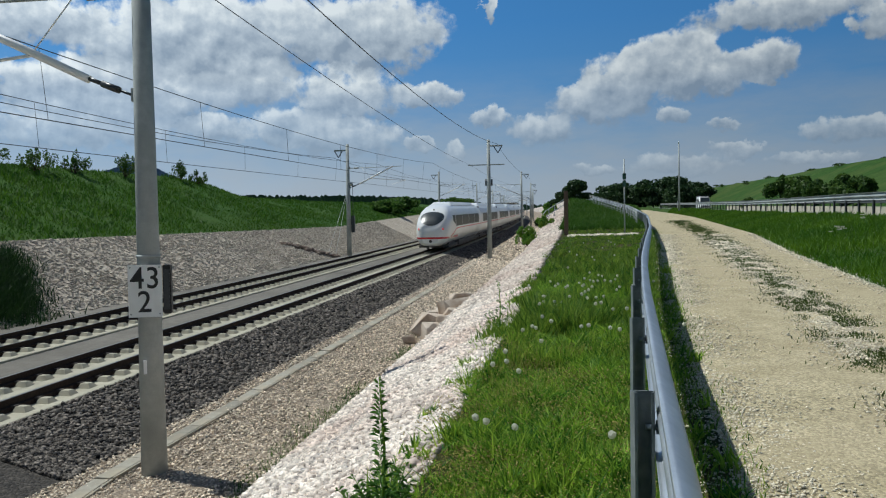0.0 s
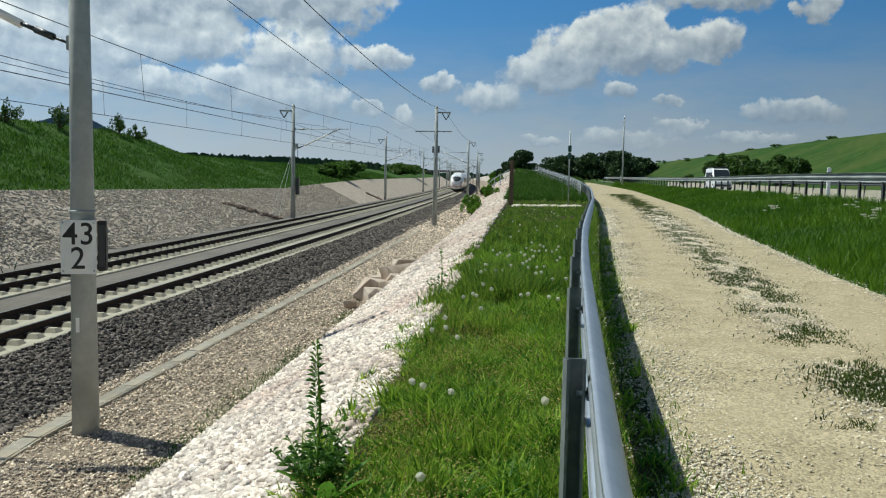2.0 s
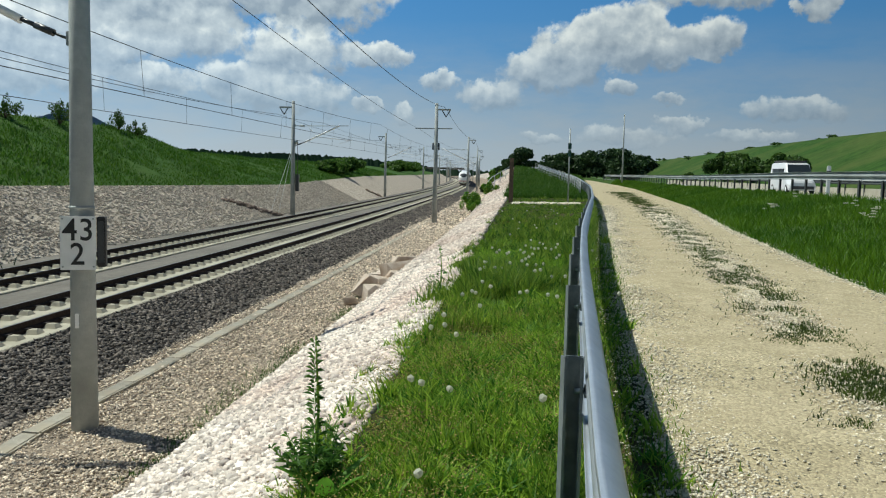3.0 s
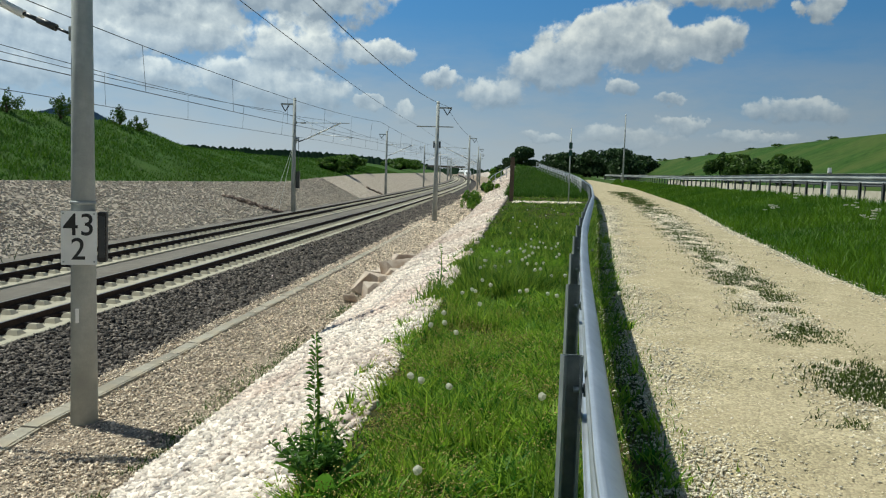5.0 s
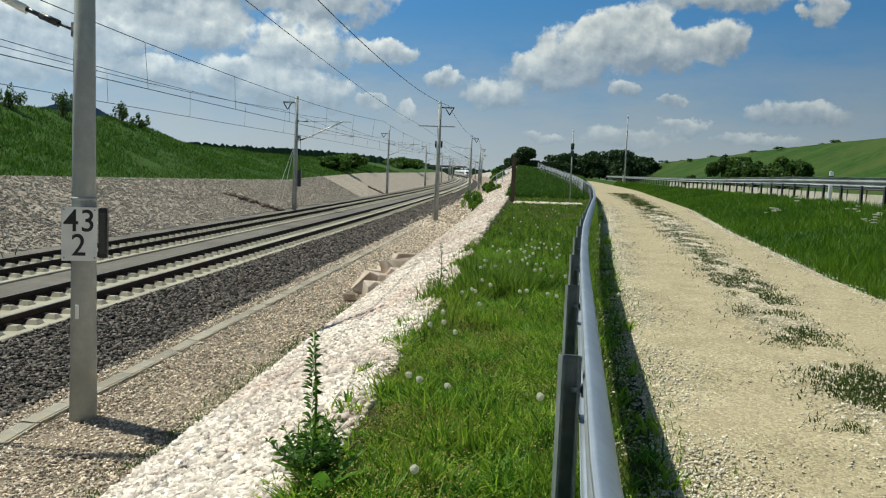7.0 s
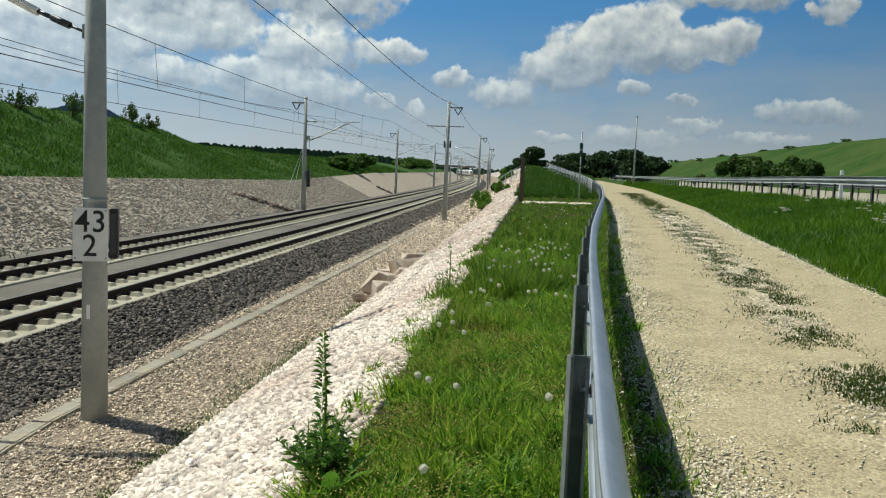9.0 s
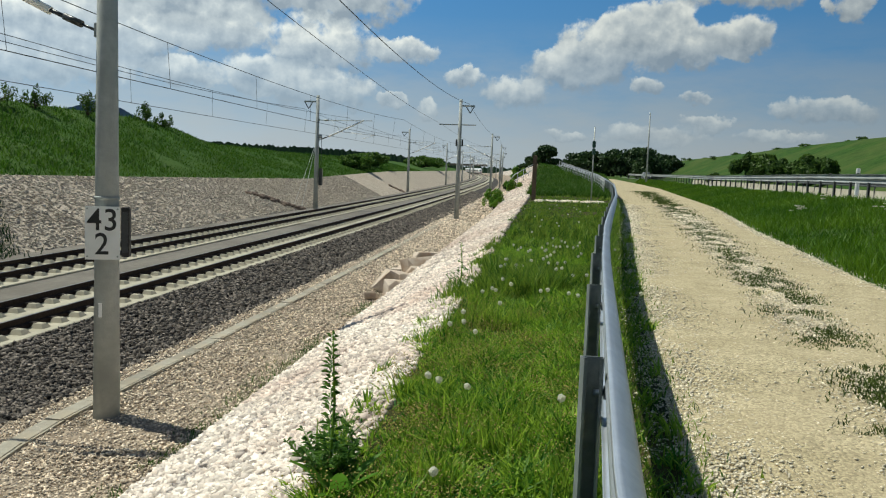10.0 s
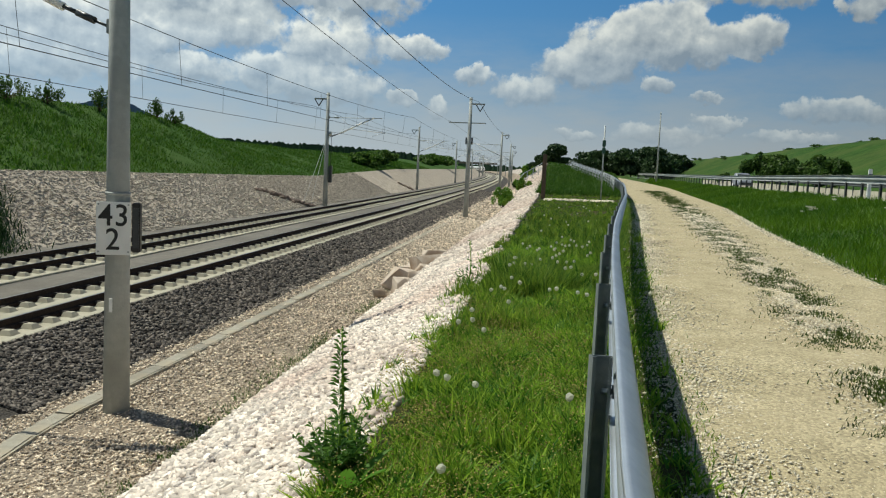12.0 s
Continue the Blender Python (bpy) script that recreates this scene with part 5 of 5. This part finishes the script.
def dandelion(h):
    ob = thing("dandelion")
    bm = bmesh.new()
    tube(bm, (0, 0, -0.02), (0.012, 0, h), 0.003, 0.002, 5)
    part("stem", bm, LEAF_L, ob)
    bm = bmesh.new()
    bmesh.ops.create_icosphere(bm, subdivisions=2, radius=0.020, matrix=Matrix.Translation((0.012, 0, h)))
    for v in bm.verts:
        v.co += (v.co - Vector((0.012, 0, h))) * random.uniform(-0.15, 0.2)
    part("seed_head", bm, PUFF, ob, "round white seed head")
    return ob


def dandelions():
    rg = random.Random(8)
    kinds = [dandelion(0.20), dandelion(0.27), dandelion(0.34)]
    spots = [(-0.43, 4.55), (-0.57, 4.43), (0.12, 3.82), (-0.44, 3.19), (-0.61, 6.26), (-0.66, 6.35), (-0.53, 6.2), (-0.7, 6.2), (-0.38, 11.9), (0.17, 11.1), (-0.44, 7.2), (-0.58, 4.3)]
    for _ in range(66):
        y = rg.uniform(7.5, 14) if rg.random() < 0.75 else rg.uniform(15, 34)
        spots.append((rg.gauss(-0.15, 0.42) + 0.02 * y, y))
    for i, (x, y) in enumerate(spots):
        m = pose(x, y, ground_z(x, y), rg.uniform(-8, 8), rg.uniform(-8, 8), rg.uniform(0, 360))
        if i < 3:
            kinds[i].matrix_basis = m
            tagged(kinds[i], "dandelion with a round white seed head in the verge grass", "dandelion", "dandelions in the verge")
        else:
            copy_thing(kinds[i % 3], m)


dandelions()


def tall_weed(x, y, h, seed, full=1.0):
    """An upright leafy weed: stem, narrow leaves in whorls, side shoots near the ground."""
    rg = np.random.default_rng(seed)
    ob = thing("tall_weed", pose(x, y, ground_z(x, y)), "tall upright green weed with narrow leaves on white stones", "weed", "tall weeds")
    bm = bmesh.new()
    tube(bm, (0, 0, -0.05), (0.02, 0, h * 0.55), 0.009, 0.007, 6)
    tube(bm, (0.02, 0, h * 0.55), (0.0, 0.01, h), 0.007, 0.003, 6)
    shoots = [((0, 0, 0.02), (0.0, 0, h))]
    part("stem", bm, LEAF_L, ob)
    for k in range(int(22 * full)):
        a, l = rg.uniform(0, 6.28), rg.uniform(0.22, 0.46) * h
        e = (math.cos(a) * l * 0.62, math.sin(a) * l * 0.62, l * rg.uniform(0.65, 1.0))
        bm = bmesh.new()
        tube(bm, (0, 0, 0.02), e, 0.004, 0.002, 5)
        part("side_shoot", bm, LEAF_L, ob)
        shoots.append(((0, 0, 0.02), e))
    co, fa = [], []
    for a, b in shoots:
        a, b = np.array(a), np.array(b)
        n = int(150 * full) if b[2] > h * 0.9 else int(34 * full) + 8
        for i in range(n):
            f = rg.random() ** 0.8
            p = a + (b - a) * f
            an = rg.uniform(0, 6.28)
            L = (0.13 - 0.08 * f) * h * rg.uniform(0.6, 1.25)
            d = np.array((math.cos(an), math.sin(an), rg.uniform(0.15, 0.9)))
            d /= np.linalg.norm(d)
            s = np.cross(d, (0, 0, 1.0))
            s /= np.linalg.norm(s) + 1e-6
            w = L * 0.085
            k = len(co)
            co += [p, p + d * L * 0.5 + s * w + (0, 0, 0.01), p + d * L - (0, 0, L * 0.12), p + d * L * 0.5 - s * w + (0, 0, 0.01)]
            fa += [(k, k + 1, k + 2), (k, k + 2, k + 3)]
    lv = fast_mesh("leaves", np.array(co), np.array(fa), WEED_L)
    lv.parent = ob
    return ob


tall_weed(-0.96, 3.48, 0.75, 3)
tall_weed(-1.02, 9.5, 0.62, 4, 0.3)


def white_flower(x, y, seed):
    """A meadow umbel: thin stems that end in flat heads of small white florets."""
    rg = random.Random(seed)
    ob = thing("meadow_flower", pose(x, y, ground_z(x, y)), "white flowering umbel standing in the meadow grass", "flower", "white meadow flowers")
    for k in range(5):
        h = rg.uniform(0.26, 0.42)
        e = Vector((rg.uniform(-0.16, 0.16), rg.uniform(-0.16, 0.16), h))
        bm = bmesh.new()
        tube(bm, (0, 0, -0.02), e, 0.004, 0.003, 5)
        part("stem", bm, LEAF_L, ob)
        bm = bmesh.new()
        for _ in range(12):
            c = e + Vector((rg.uniform(-0.05, 0.05), rg.uniform(-0.05, 0.05), rg.uniform(-0.008, 0.012)))
            bmesh.ops.create_icosphere(bm, subdivisions=1, radius=rg.uniform(0.010, 0.017), matrix=Matrix.Translation(c))
        part("umbel", bm, PUFF, ob, "flat white flower head")


for i, (x, y) in enumerate([(7.3, 24.2), (7.55, 24.6), (7.7, 18.0), (7.35, 17.5), (8.4, 21.0), (9.1, 27.5)]):
    white_flower(x, y, 200 + i)


def broad_leaf_plant(x, y, seed):
    rg = random.Random(seed)
    ob = thing("dock_plant", pose(x, y, ground_z(x, y)), "low plant with broad upright green leaves at the weed's foot", "plant")
    for k in range(7):
        bm = bmesh.new()
        L, w, n = rg.uniform(0.16, 0.28), rg.uniform(0.03, 0.045), 6
        rows = []
        for i in range(n + 1):
            f = i / n
            ww = w * math.sin(math.pi * min(0.97, 0.12 + f * 0.86))
            yy = L * f * 0.55 + 0.08 * f * f
            zz = L * f * (1 - 0.25 * f)
            rows.append([bm.verts.new((-ww, yy, zz + 0.01)), bm.verts.new((0, yy, zz)), bm.verts.new((ww, yy, zz + 0.01))])
        for a, b in zip(rows, rows[1:]):
            for j in range(2):
                bm.faces.new((a[j], a[j + 1], b[j + 1], b[j])).smooth = True
        lf = part("leaf", bm, LEAF_L, ob)
        lf.matrix_basis = pose(0, 0, 0, rg.uniform(-15, 10), 0, k * 51 + rg.uniform(-15, 15))


broad_leaf_plant(-0.86, 3.30, 4)

# ---- shrubs and trees ----


def foliage(name, lobes, n, leaf, material, parent, seed):
    """Leaf clumps on the shells of several uneven lobes (x, y, z, rx, ry, rz)."""
    rg = np.random.default_rng(seed)
    vol = np.array([l[3] * l[4] * l[5] for l in lobes]) ** 0.7
    pick = rg.choice(len(lobes), n, p=vol / vol.sum())
    L = np.array(lobes)[pick]
    d = rg.normal(size=(n, 3))
    d /= np.linalg.norm(d, axis=1)[:, None]
    r = rg.uniform(0.55, 1.08, (n, 1)) ** 0.6
    p = L[:, :3] + d * r * L[:, 3:]
    nrm = d + rg.normal(size=(n, 3)) * 0.8
    nrm /= np.linalg.norm(nrm, axis=1)[:, None]
    s = np.cross(nrm, rg.normal(size=(n, 3)))
    s /= np.linalg.norm(s, axis=1)[:, None]
    t = np.cross(nrm, s)
    k = leaf * rg.uniform(0.6, 1.4, (n, 1))
    co = np.stack((p - s * k, p - t * k * 0.5 + nrm * k * 0.15, p + s * k, p + t * k * 0.6), 1).reshape(-1, 3)
    i = np.arange(n)[:, None] * 4
    fa = np.concatenate((i + np.array((0, 1, 2)), i + np.array((0, 2, 3))), 1).reshape(-1, 3)
    ob = fast_mesh(name, co, fa, material)
    ob.parent = parent
    return ob


def shrub(x, y, h, w, material, seed, label, n=2600, leaf=0.06, group="shrubs along the line", name="shrub", lean=False):
    rg = random.Random(seed)
    ob = thing(name, pose(x, y, ground_z(x, y)), label, "shrub", group)
    bm = bmesh.new()
    lobes = []
    for k in range(18):
        a, rr = rg.uniform(0, 6.28), rg.uniform(0.0, 0.5) * w
        c = (math.cos(a) * rr, math.sin(a) * rr, h * rg.uniform(0.25, 0.85) * (1.1 - 0.7 * rr / w))
        tube(bm, (0, 0, -0.05), c, 0.012 * h + 0.006, 0.006, 5)
        q = rg.uniform(0.07, 0.13) if lean else rg.uniform(0.10, 0.22)
        lobes.append((*c, w * q, w * q, h * rg.uniform(0.14, 0.30)))
    part("branches", bm, BARK, ob)
    foliage("foliage", lobes, n, leaf, material, ob, seed)
    return ob


def tree(x, y, h, w, seed, label, n=5000, leaf=0.28, material=TREE_L, base=0.18, group="trees on the skyline"):
    rg = random.Random(seed)
    ob = thing("tree", pose(x, y, ground_z(x, y)), label, "tree", group)
    bm = bmesh.new()
    tube(bm, (0, 0, -0.3), (0, 0, h * 0.7), 0.028 * h, 0.008 * h, 8)
    lobes = []
    for k in range(13):
        f = rg.uniform(base, 0.86)
        a, rr = rg.uniform(0, 6.28), w * 0.5 * rg.uniform(0.2, 0.75) * (1.15 - f)
        c = (math.cos(a) * rr, math.sin(a) * rr, h * f)
        tube(bm, (0, 0, h * f * 0.6), c, 0.01 * h, 0.004 * h, 5)
        q = rg.uniform(0.2, 0.34) * (1.25 - 0.6 * f)
        lobes.append((*c, w * q, w * q, h * rg.uniform(0.12, 0.2)))
    part("trunk", bm, BARK, ob)
    foliage("crown", lobes, n, leaf, material, ob, seed)
    return ob


shrub(-3.25, 49.0, 1.35, 1.8, LEAF_L, 61, "bright green shrub growing on the stone slope", 2600, 0.06, lean=True)
shrub(-2.9, 60.0, 1.0, 1.6, LEAF_L, 62, "bright green shrub growing on the stone slope", 1800, 0.07, lean=True)
shrub(-3.2, 80.0, 1.5, 2.2, LEAF_L, 63, "bright green shrub growing on the stone slope", 2200, 0.10, lean=True)
for i, (x, y, h, w) in enumerate([(-34.3, 44.5, 1.4, 2.6), (-34.4, 48.5, 1.5, 2.4), (-34.4, 54.6, 1.7, 2.2), (-34.6, 63.5, 1.8, 2.2), (-34.6, 66.5, 1.3, 1.8), (-35, 41, 1.3, 2.5)]):
    shrub(x, y, h, w, LEAF, 70 + i, "dark shrub on the crest of the grass bank", 750, 0.085, "shrubs on the bank", lean=True)
for i, (x, y, h, w) in enumerate([(-28.5, 112.0, 1.7, 5.0), (-29.5, 120.0, 2.0, 6.0), (-30.5, 129.0, 2.2, 6.0), (-31.5, 138.0, 2.0, 5.0), (-34.0, 210.0, 3.0, 10.0), (-38.0, 245.0, 3.4, 12.0)]):
    shrub(x, y, h, w, BUSH_L, 80 + i, "dense dark green shrubbery on the grass bank", 3600, 0.3, "shrubs on the bank")
for i, (x, y, h, w) in enumerate([(30.6, 123.0, 4.3, 5.2), (31.0, 116.0, 3.7, 4.6), (30.6, 109.5, 2.9, 3.6), (30.0, 97.0, 3.5, 4.6), (30.4, 92.0, 3.0, 4.0), (28.5, 140.0, 1.8, 3.5)]):
    shrub(x, y, h, w, LEAF, 90 + i, "dark green bushes at the hillside's foot by the motorway", 3600, 0.28, "bushes by the motorway")
for i in range(15):
    y = 70 + 15.5 * i + (i * 29) % 11
    shrub(mw(y) + 31 + (i * 7) % 5, y, 0.35 + 0.10 * ((i * 5) % 6), 1.4 + 0.5 * ((i * 3) % 4), LEAF, 150 + i, "small dark bush on the crest of the hillside", 420, 0.12, "bushes on the hillside")
for i, (x, y, h, w) in enumerate([(-1.0, 165.0, 4.6, 7.0), (-4.6, 172.0, 2.2, 5.0), (-7.5, 168.0, 1.6, 4.5)]):
    tree(x, y, h, w, 100 + i, "dark leafy tree on the mound above the cutting", 4200, 0.34)
for i in range(13):
    az = radians(2.0 + i * 0.53)
    d = 235 + (i * 37) % 30
    tree(d * math.sin(az), d * math.cos(az), [6, 7.5, 8, 7, 7.5, 8.5, 7.5, 9, 10.5, 9.5, 9, 7, 5.5][i], 11 + (i * 5) % 4, 120 + i, "dark leafy tree in the wood beyond the path", 2300, 0.5)


# ---- posts ----


def slim_posts():
    y = 42.0
    x = 2.32
    z = ground_z(x, y)
    ob = thing("sensor_pole", pose(x, y, z), "slim grey pole with two dark green boxes in the verge", "pole")
    bm = bmesh.new()
    tube(bm, (0, 0, -0.3), (0, 0, 3.93), 0.038, 0.034, 10)
    part("tube", bm, GALV_OLD, ob)
    for zz in (2.62, 3.0):
        bm = bmesh.new()
        box(bm, -0.09, 0.09, -0.14, -0.03, zz - 0.17, zz + 0.17, 0.02)
        part("sensor_box", bm, GREENBOX, ob)
    x, y = 13.9, 114.0
    z = ground_z(x, y)
    ob = thing("lamp_post", pose(x, y, z), "tall bare grey pole between path and motorway", "pole")
    bm = bmesh.new()
    tube(bm, (0, 0, -0.3), (0, 0, 9.6), 0.13, 0.08, 12)
    part("shaft", bm, MAST, ob)
    bm = bmesh.new()
    tube(bm, (0, 0, 9.6), (0, 0, 9.6 + 0.35), 0.09, 0.05, 12)
    part("cap", bm, WHITE, ob)
    x, y = -0.72, 41.5
    ob = thing("wooden_post", pose(x, y, ground_z(x, y)), "weathered brown wooden fence post at the slope's edge", "post")
    bm = bmesh.new()
    box(bm, -0.11, 0.11, -0.11, 0.11, -0.3, 2.35, 0.02)
    part("timber", bm, WOODP, ob)
    for yy in (32.6, 133.0):
        x = mw(yy) + 0.75
        ob = thing("delineator_post", pose(x, yy, ground_z(x, yy)), "white delineator post with black band beside motorway barrier", "delineator", "delineator posts")
        bm = bmesh.new()
        box(bm, -0.07, 0.07, -0.05, 0.05, 0, 1.22, 0.02)
        part("post_body", bm, WHITE, ob)
        bm = bmesh.new()
        box(bm, -0.073, 0.073, -0.055, 0.055, 0.82, 1.02, 0.004)
        part("black_band", bm, BLACK, ob)


slim_posts()


def slope_railing():
    """Pale pipe railing that climbs beside the steps of the slope."""
    ob = thing("stair_railing", pose(0, 0, 0), "dull metal pipe railing climbing the stone slope", "railing")
    a, b = (-3.0, 64.0), (-1.4, 76.0)

    def at(f, up):
        x, y = a[0] + (b[0] - a[0]) * f, a[1] + (b[1] - a[1]) * f
        return (x, y, ground_z(x, y) + up)
    for up in (0.5, 1.0):
        bm = bmesh.new()
        for k in range(8):
            tube(bm, at(k / 8, up), at((k + 1) / 8, up), 0.034, seg=8)
        part("handrail" if up > 0.6 else "midrail", bm, GALV_OLD, ob)
    for k in range(0, 9, 2):
        bm = bmesh.new()
        tube(bm, at(k / 8, -0.3), at(k / 8, 1.0), 0.03, seg=8)
        part("post", bm, GALV_OLD, ob)


slope_railing()


def mesh_fence():
    ob = thing("mesh_fence", pose(0, 0, 0), "grey wire-mesh fence on slim posts along the mound", "fence")
    y = 50.0
    tops = []
    while y < 99:
        x = tab(y, RAIL_LINE) - 0.5
        z = ground_z(x, y)
        bm = bmesh.new()
        tube(bm, (x, y, z - 0.2), (x, y, z + 1.0), 0.03, seg=6)
        part("post", bm, GALV_OLD, ob)
        tops.append((x, y, z))
        y += 2.5
    for up in (0.15, 0.36, 0.57, 0.78, 0.98):
        wire("strand", [(x, y, z + up) for x, y, z in tops], 0.016, GALV_OLD, ob)


mesh_fence()


def bridge():
    """A far concrete bridge over the line."""
    y = 830.0
    c = cr(y) - 12
    z = zg(y)
    ob = thing("road_bridge", pose(c, y, z), "distant dark concrete bridge crossing the railway", "bridge")
    bm = bmesh.new()
    box(bm, -18, 30, -5, 5, 6.6, 7.8)
    part("deck", bm, BED, ob)
    bm = bmesh.new()
    box(bm, -18, 30, -5.2, -5.0, 7.8, 8.5)
    part("parapet", bm, BED, ob)
    for x in (-14, 12):
        bm = bmesh.new()
        box(bm, x - 1, x + 1, -4, 4, -1, 6.9)
        part("pier", bm, CONCRETE, ob)


bridge()

# ---- distance ----


def far_ridge(name, pts, dist, material, label, bumps, seed, category):
    """A far wood or mountain as a long body with an uneven crest; pts of (azimuth, elevation)."""
    rg = random.Random(seed)
    bm = bmesh.new()
    rows = []
    az, end = pts[0][0], pts[-1][0]
    while az <= end:
        el = tab(az, pts) + rg.uniform(-1, 1) * bumps
        a = radians(az)
        d = Vector((math.sin(a), math.cos(a), 0))
        h = 3.4 + dist * math.tan(radians(el))
        rows.append([bm.verts.new(d * dist + Vector((0, 0, -8))), bm.verts.new(d * (dist + 3) + Vector((0, 0, (h - 8) * 0.6))), bm.verts.new(d * (dist + 12) + Vector((0, 0, h))), bm.verts.new(d * (dist + 60) + Vector((0, 0, -8)))])
        az += 0.12 if bumps else 0.4
    for a, b in zip(rows, rows[1:]):
        for j in range(3):
            bm.faces.new((a[j], a[j + 1], b[j + 1], b[j]))
    bmesh.ops.recalc_face_normals(bm, faces=bm.faces[:])
    tagged(part(name, bm, material), label, category, kind="structure")


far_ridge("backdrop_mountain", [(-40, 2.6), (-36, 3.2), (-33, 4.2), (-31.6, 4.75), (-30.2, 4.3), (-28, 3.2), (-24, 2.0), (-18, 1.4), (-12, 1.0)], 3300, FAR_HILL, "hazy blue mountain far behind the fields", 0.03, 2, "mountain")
far_ridge("backdrop_forest", [(-30, 2.3), (-24, 2.35), (-20, 2.3), (-16, 2.28), (-12, 2.1), (-9, 1.8), (-6, 1.4), (-2, 1.35), (2, 1.6), (12, 1.7)], 1150, FAR_TREE, "dark conifer wood along the horizon", 0.10, 3, "forest")

# ---- rail seats of the near stretch ----


def rail_seats():
    first = None
    rest_co, rest_fa = [], []
    src = seat_bm()
    base = np.array([v.co[:] for v in src.verts])
    src.faces.ensure_lookup_table()
    for ob, xc in ((near_track, XN), (far_track, XF)):
        for s in (-1, 1):
            y = 11.0
            while y < 200:
                x = xc + s * 0.7535 + cr(y)
                if (xc == XN and y < 62) or (xc == XF and 18 < y < 62):
                    if first is None:
                        first = part("rail_seat", src.copy(), [SLAB, CLIP], ob)
                        q = first
                    else:
                        q = new("rail_seat", first.data)
                        q.parent = ob
                    q.matrix_basis = pose(x, y, zg(y))
                elif y >= 62:
                    rest_co.append(base + np.array((x, y, zg(y))))
                y += 0.65
    bmesh.ops.triangulate(src, faces=src.faces[:])
    tri = np.array([[v.index for v in f.verts] for f in src.faces])
    n = len(base)
    far = fast_mesh("rail_seats_far", np.concatenate(rest_co), np.concatenate([tri + i * n for i in range(len(rest_co))]), SLAB)
    far.parent = near_track
    far["kind"] = "stuff"
    src.free()


rail_seats()

# ---- what moves ----


def train_way(t):
    """Metres that the train's tail has gone along the track."""
    return 61.5 + 57.0 * t - 1.6 * t * t if t < 3 else 218.1 + 47.4 * (t - 3)


def motions():
    for ob, i in TRAIN:
        walk(ob, [(t, car_pose(train_way(t) + CAR_LEN * i, i == 7)) for t in (0.0, 0.5, 1.0, 1.5, 2.0, 2.5, 3.0, 4.0, 5.0, 6.0, 8.0, 10.0, 12.0)])
    walk(camper, [(0.0, lane_pose(152.3)), (0.5, lane_pose(136.2)), (1.0, lane_pose(120.5)), (1.5, lane_pose(105.1)), (2.0, lane_pose(90.2)), (2.5, lane_pose(75.6)), (3.2, lane_pose(55.9)), (5.0, lane_pose(6.2)), (8.0, lane_pose(-76.6)), (12.0, lane_pose(-187.1))])
    walk(car, [(0.0, lane_pose(630.4)), (4.0, lane_pose(454.4)), (8.0, lane_pose(278.4)), (10.0, lane_pose(190.4)), (11.0, lane_pose(144.0)), (12.0, lane_pose(98.0))])


motions()
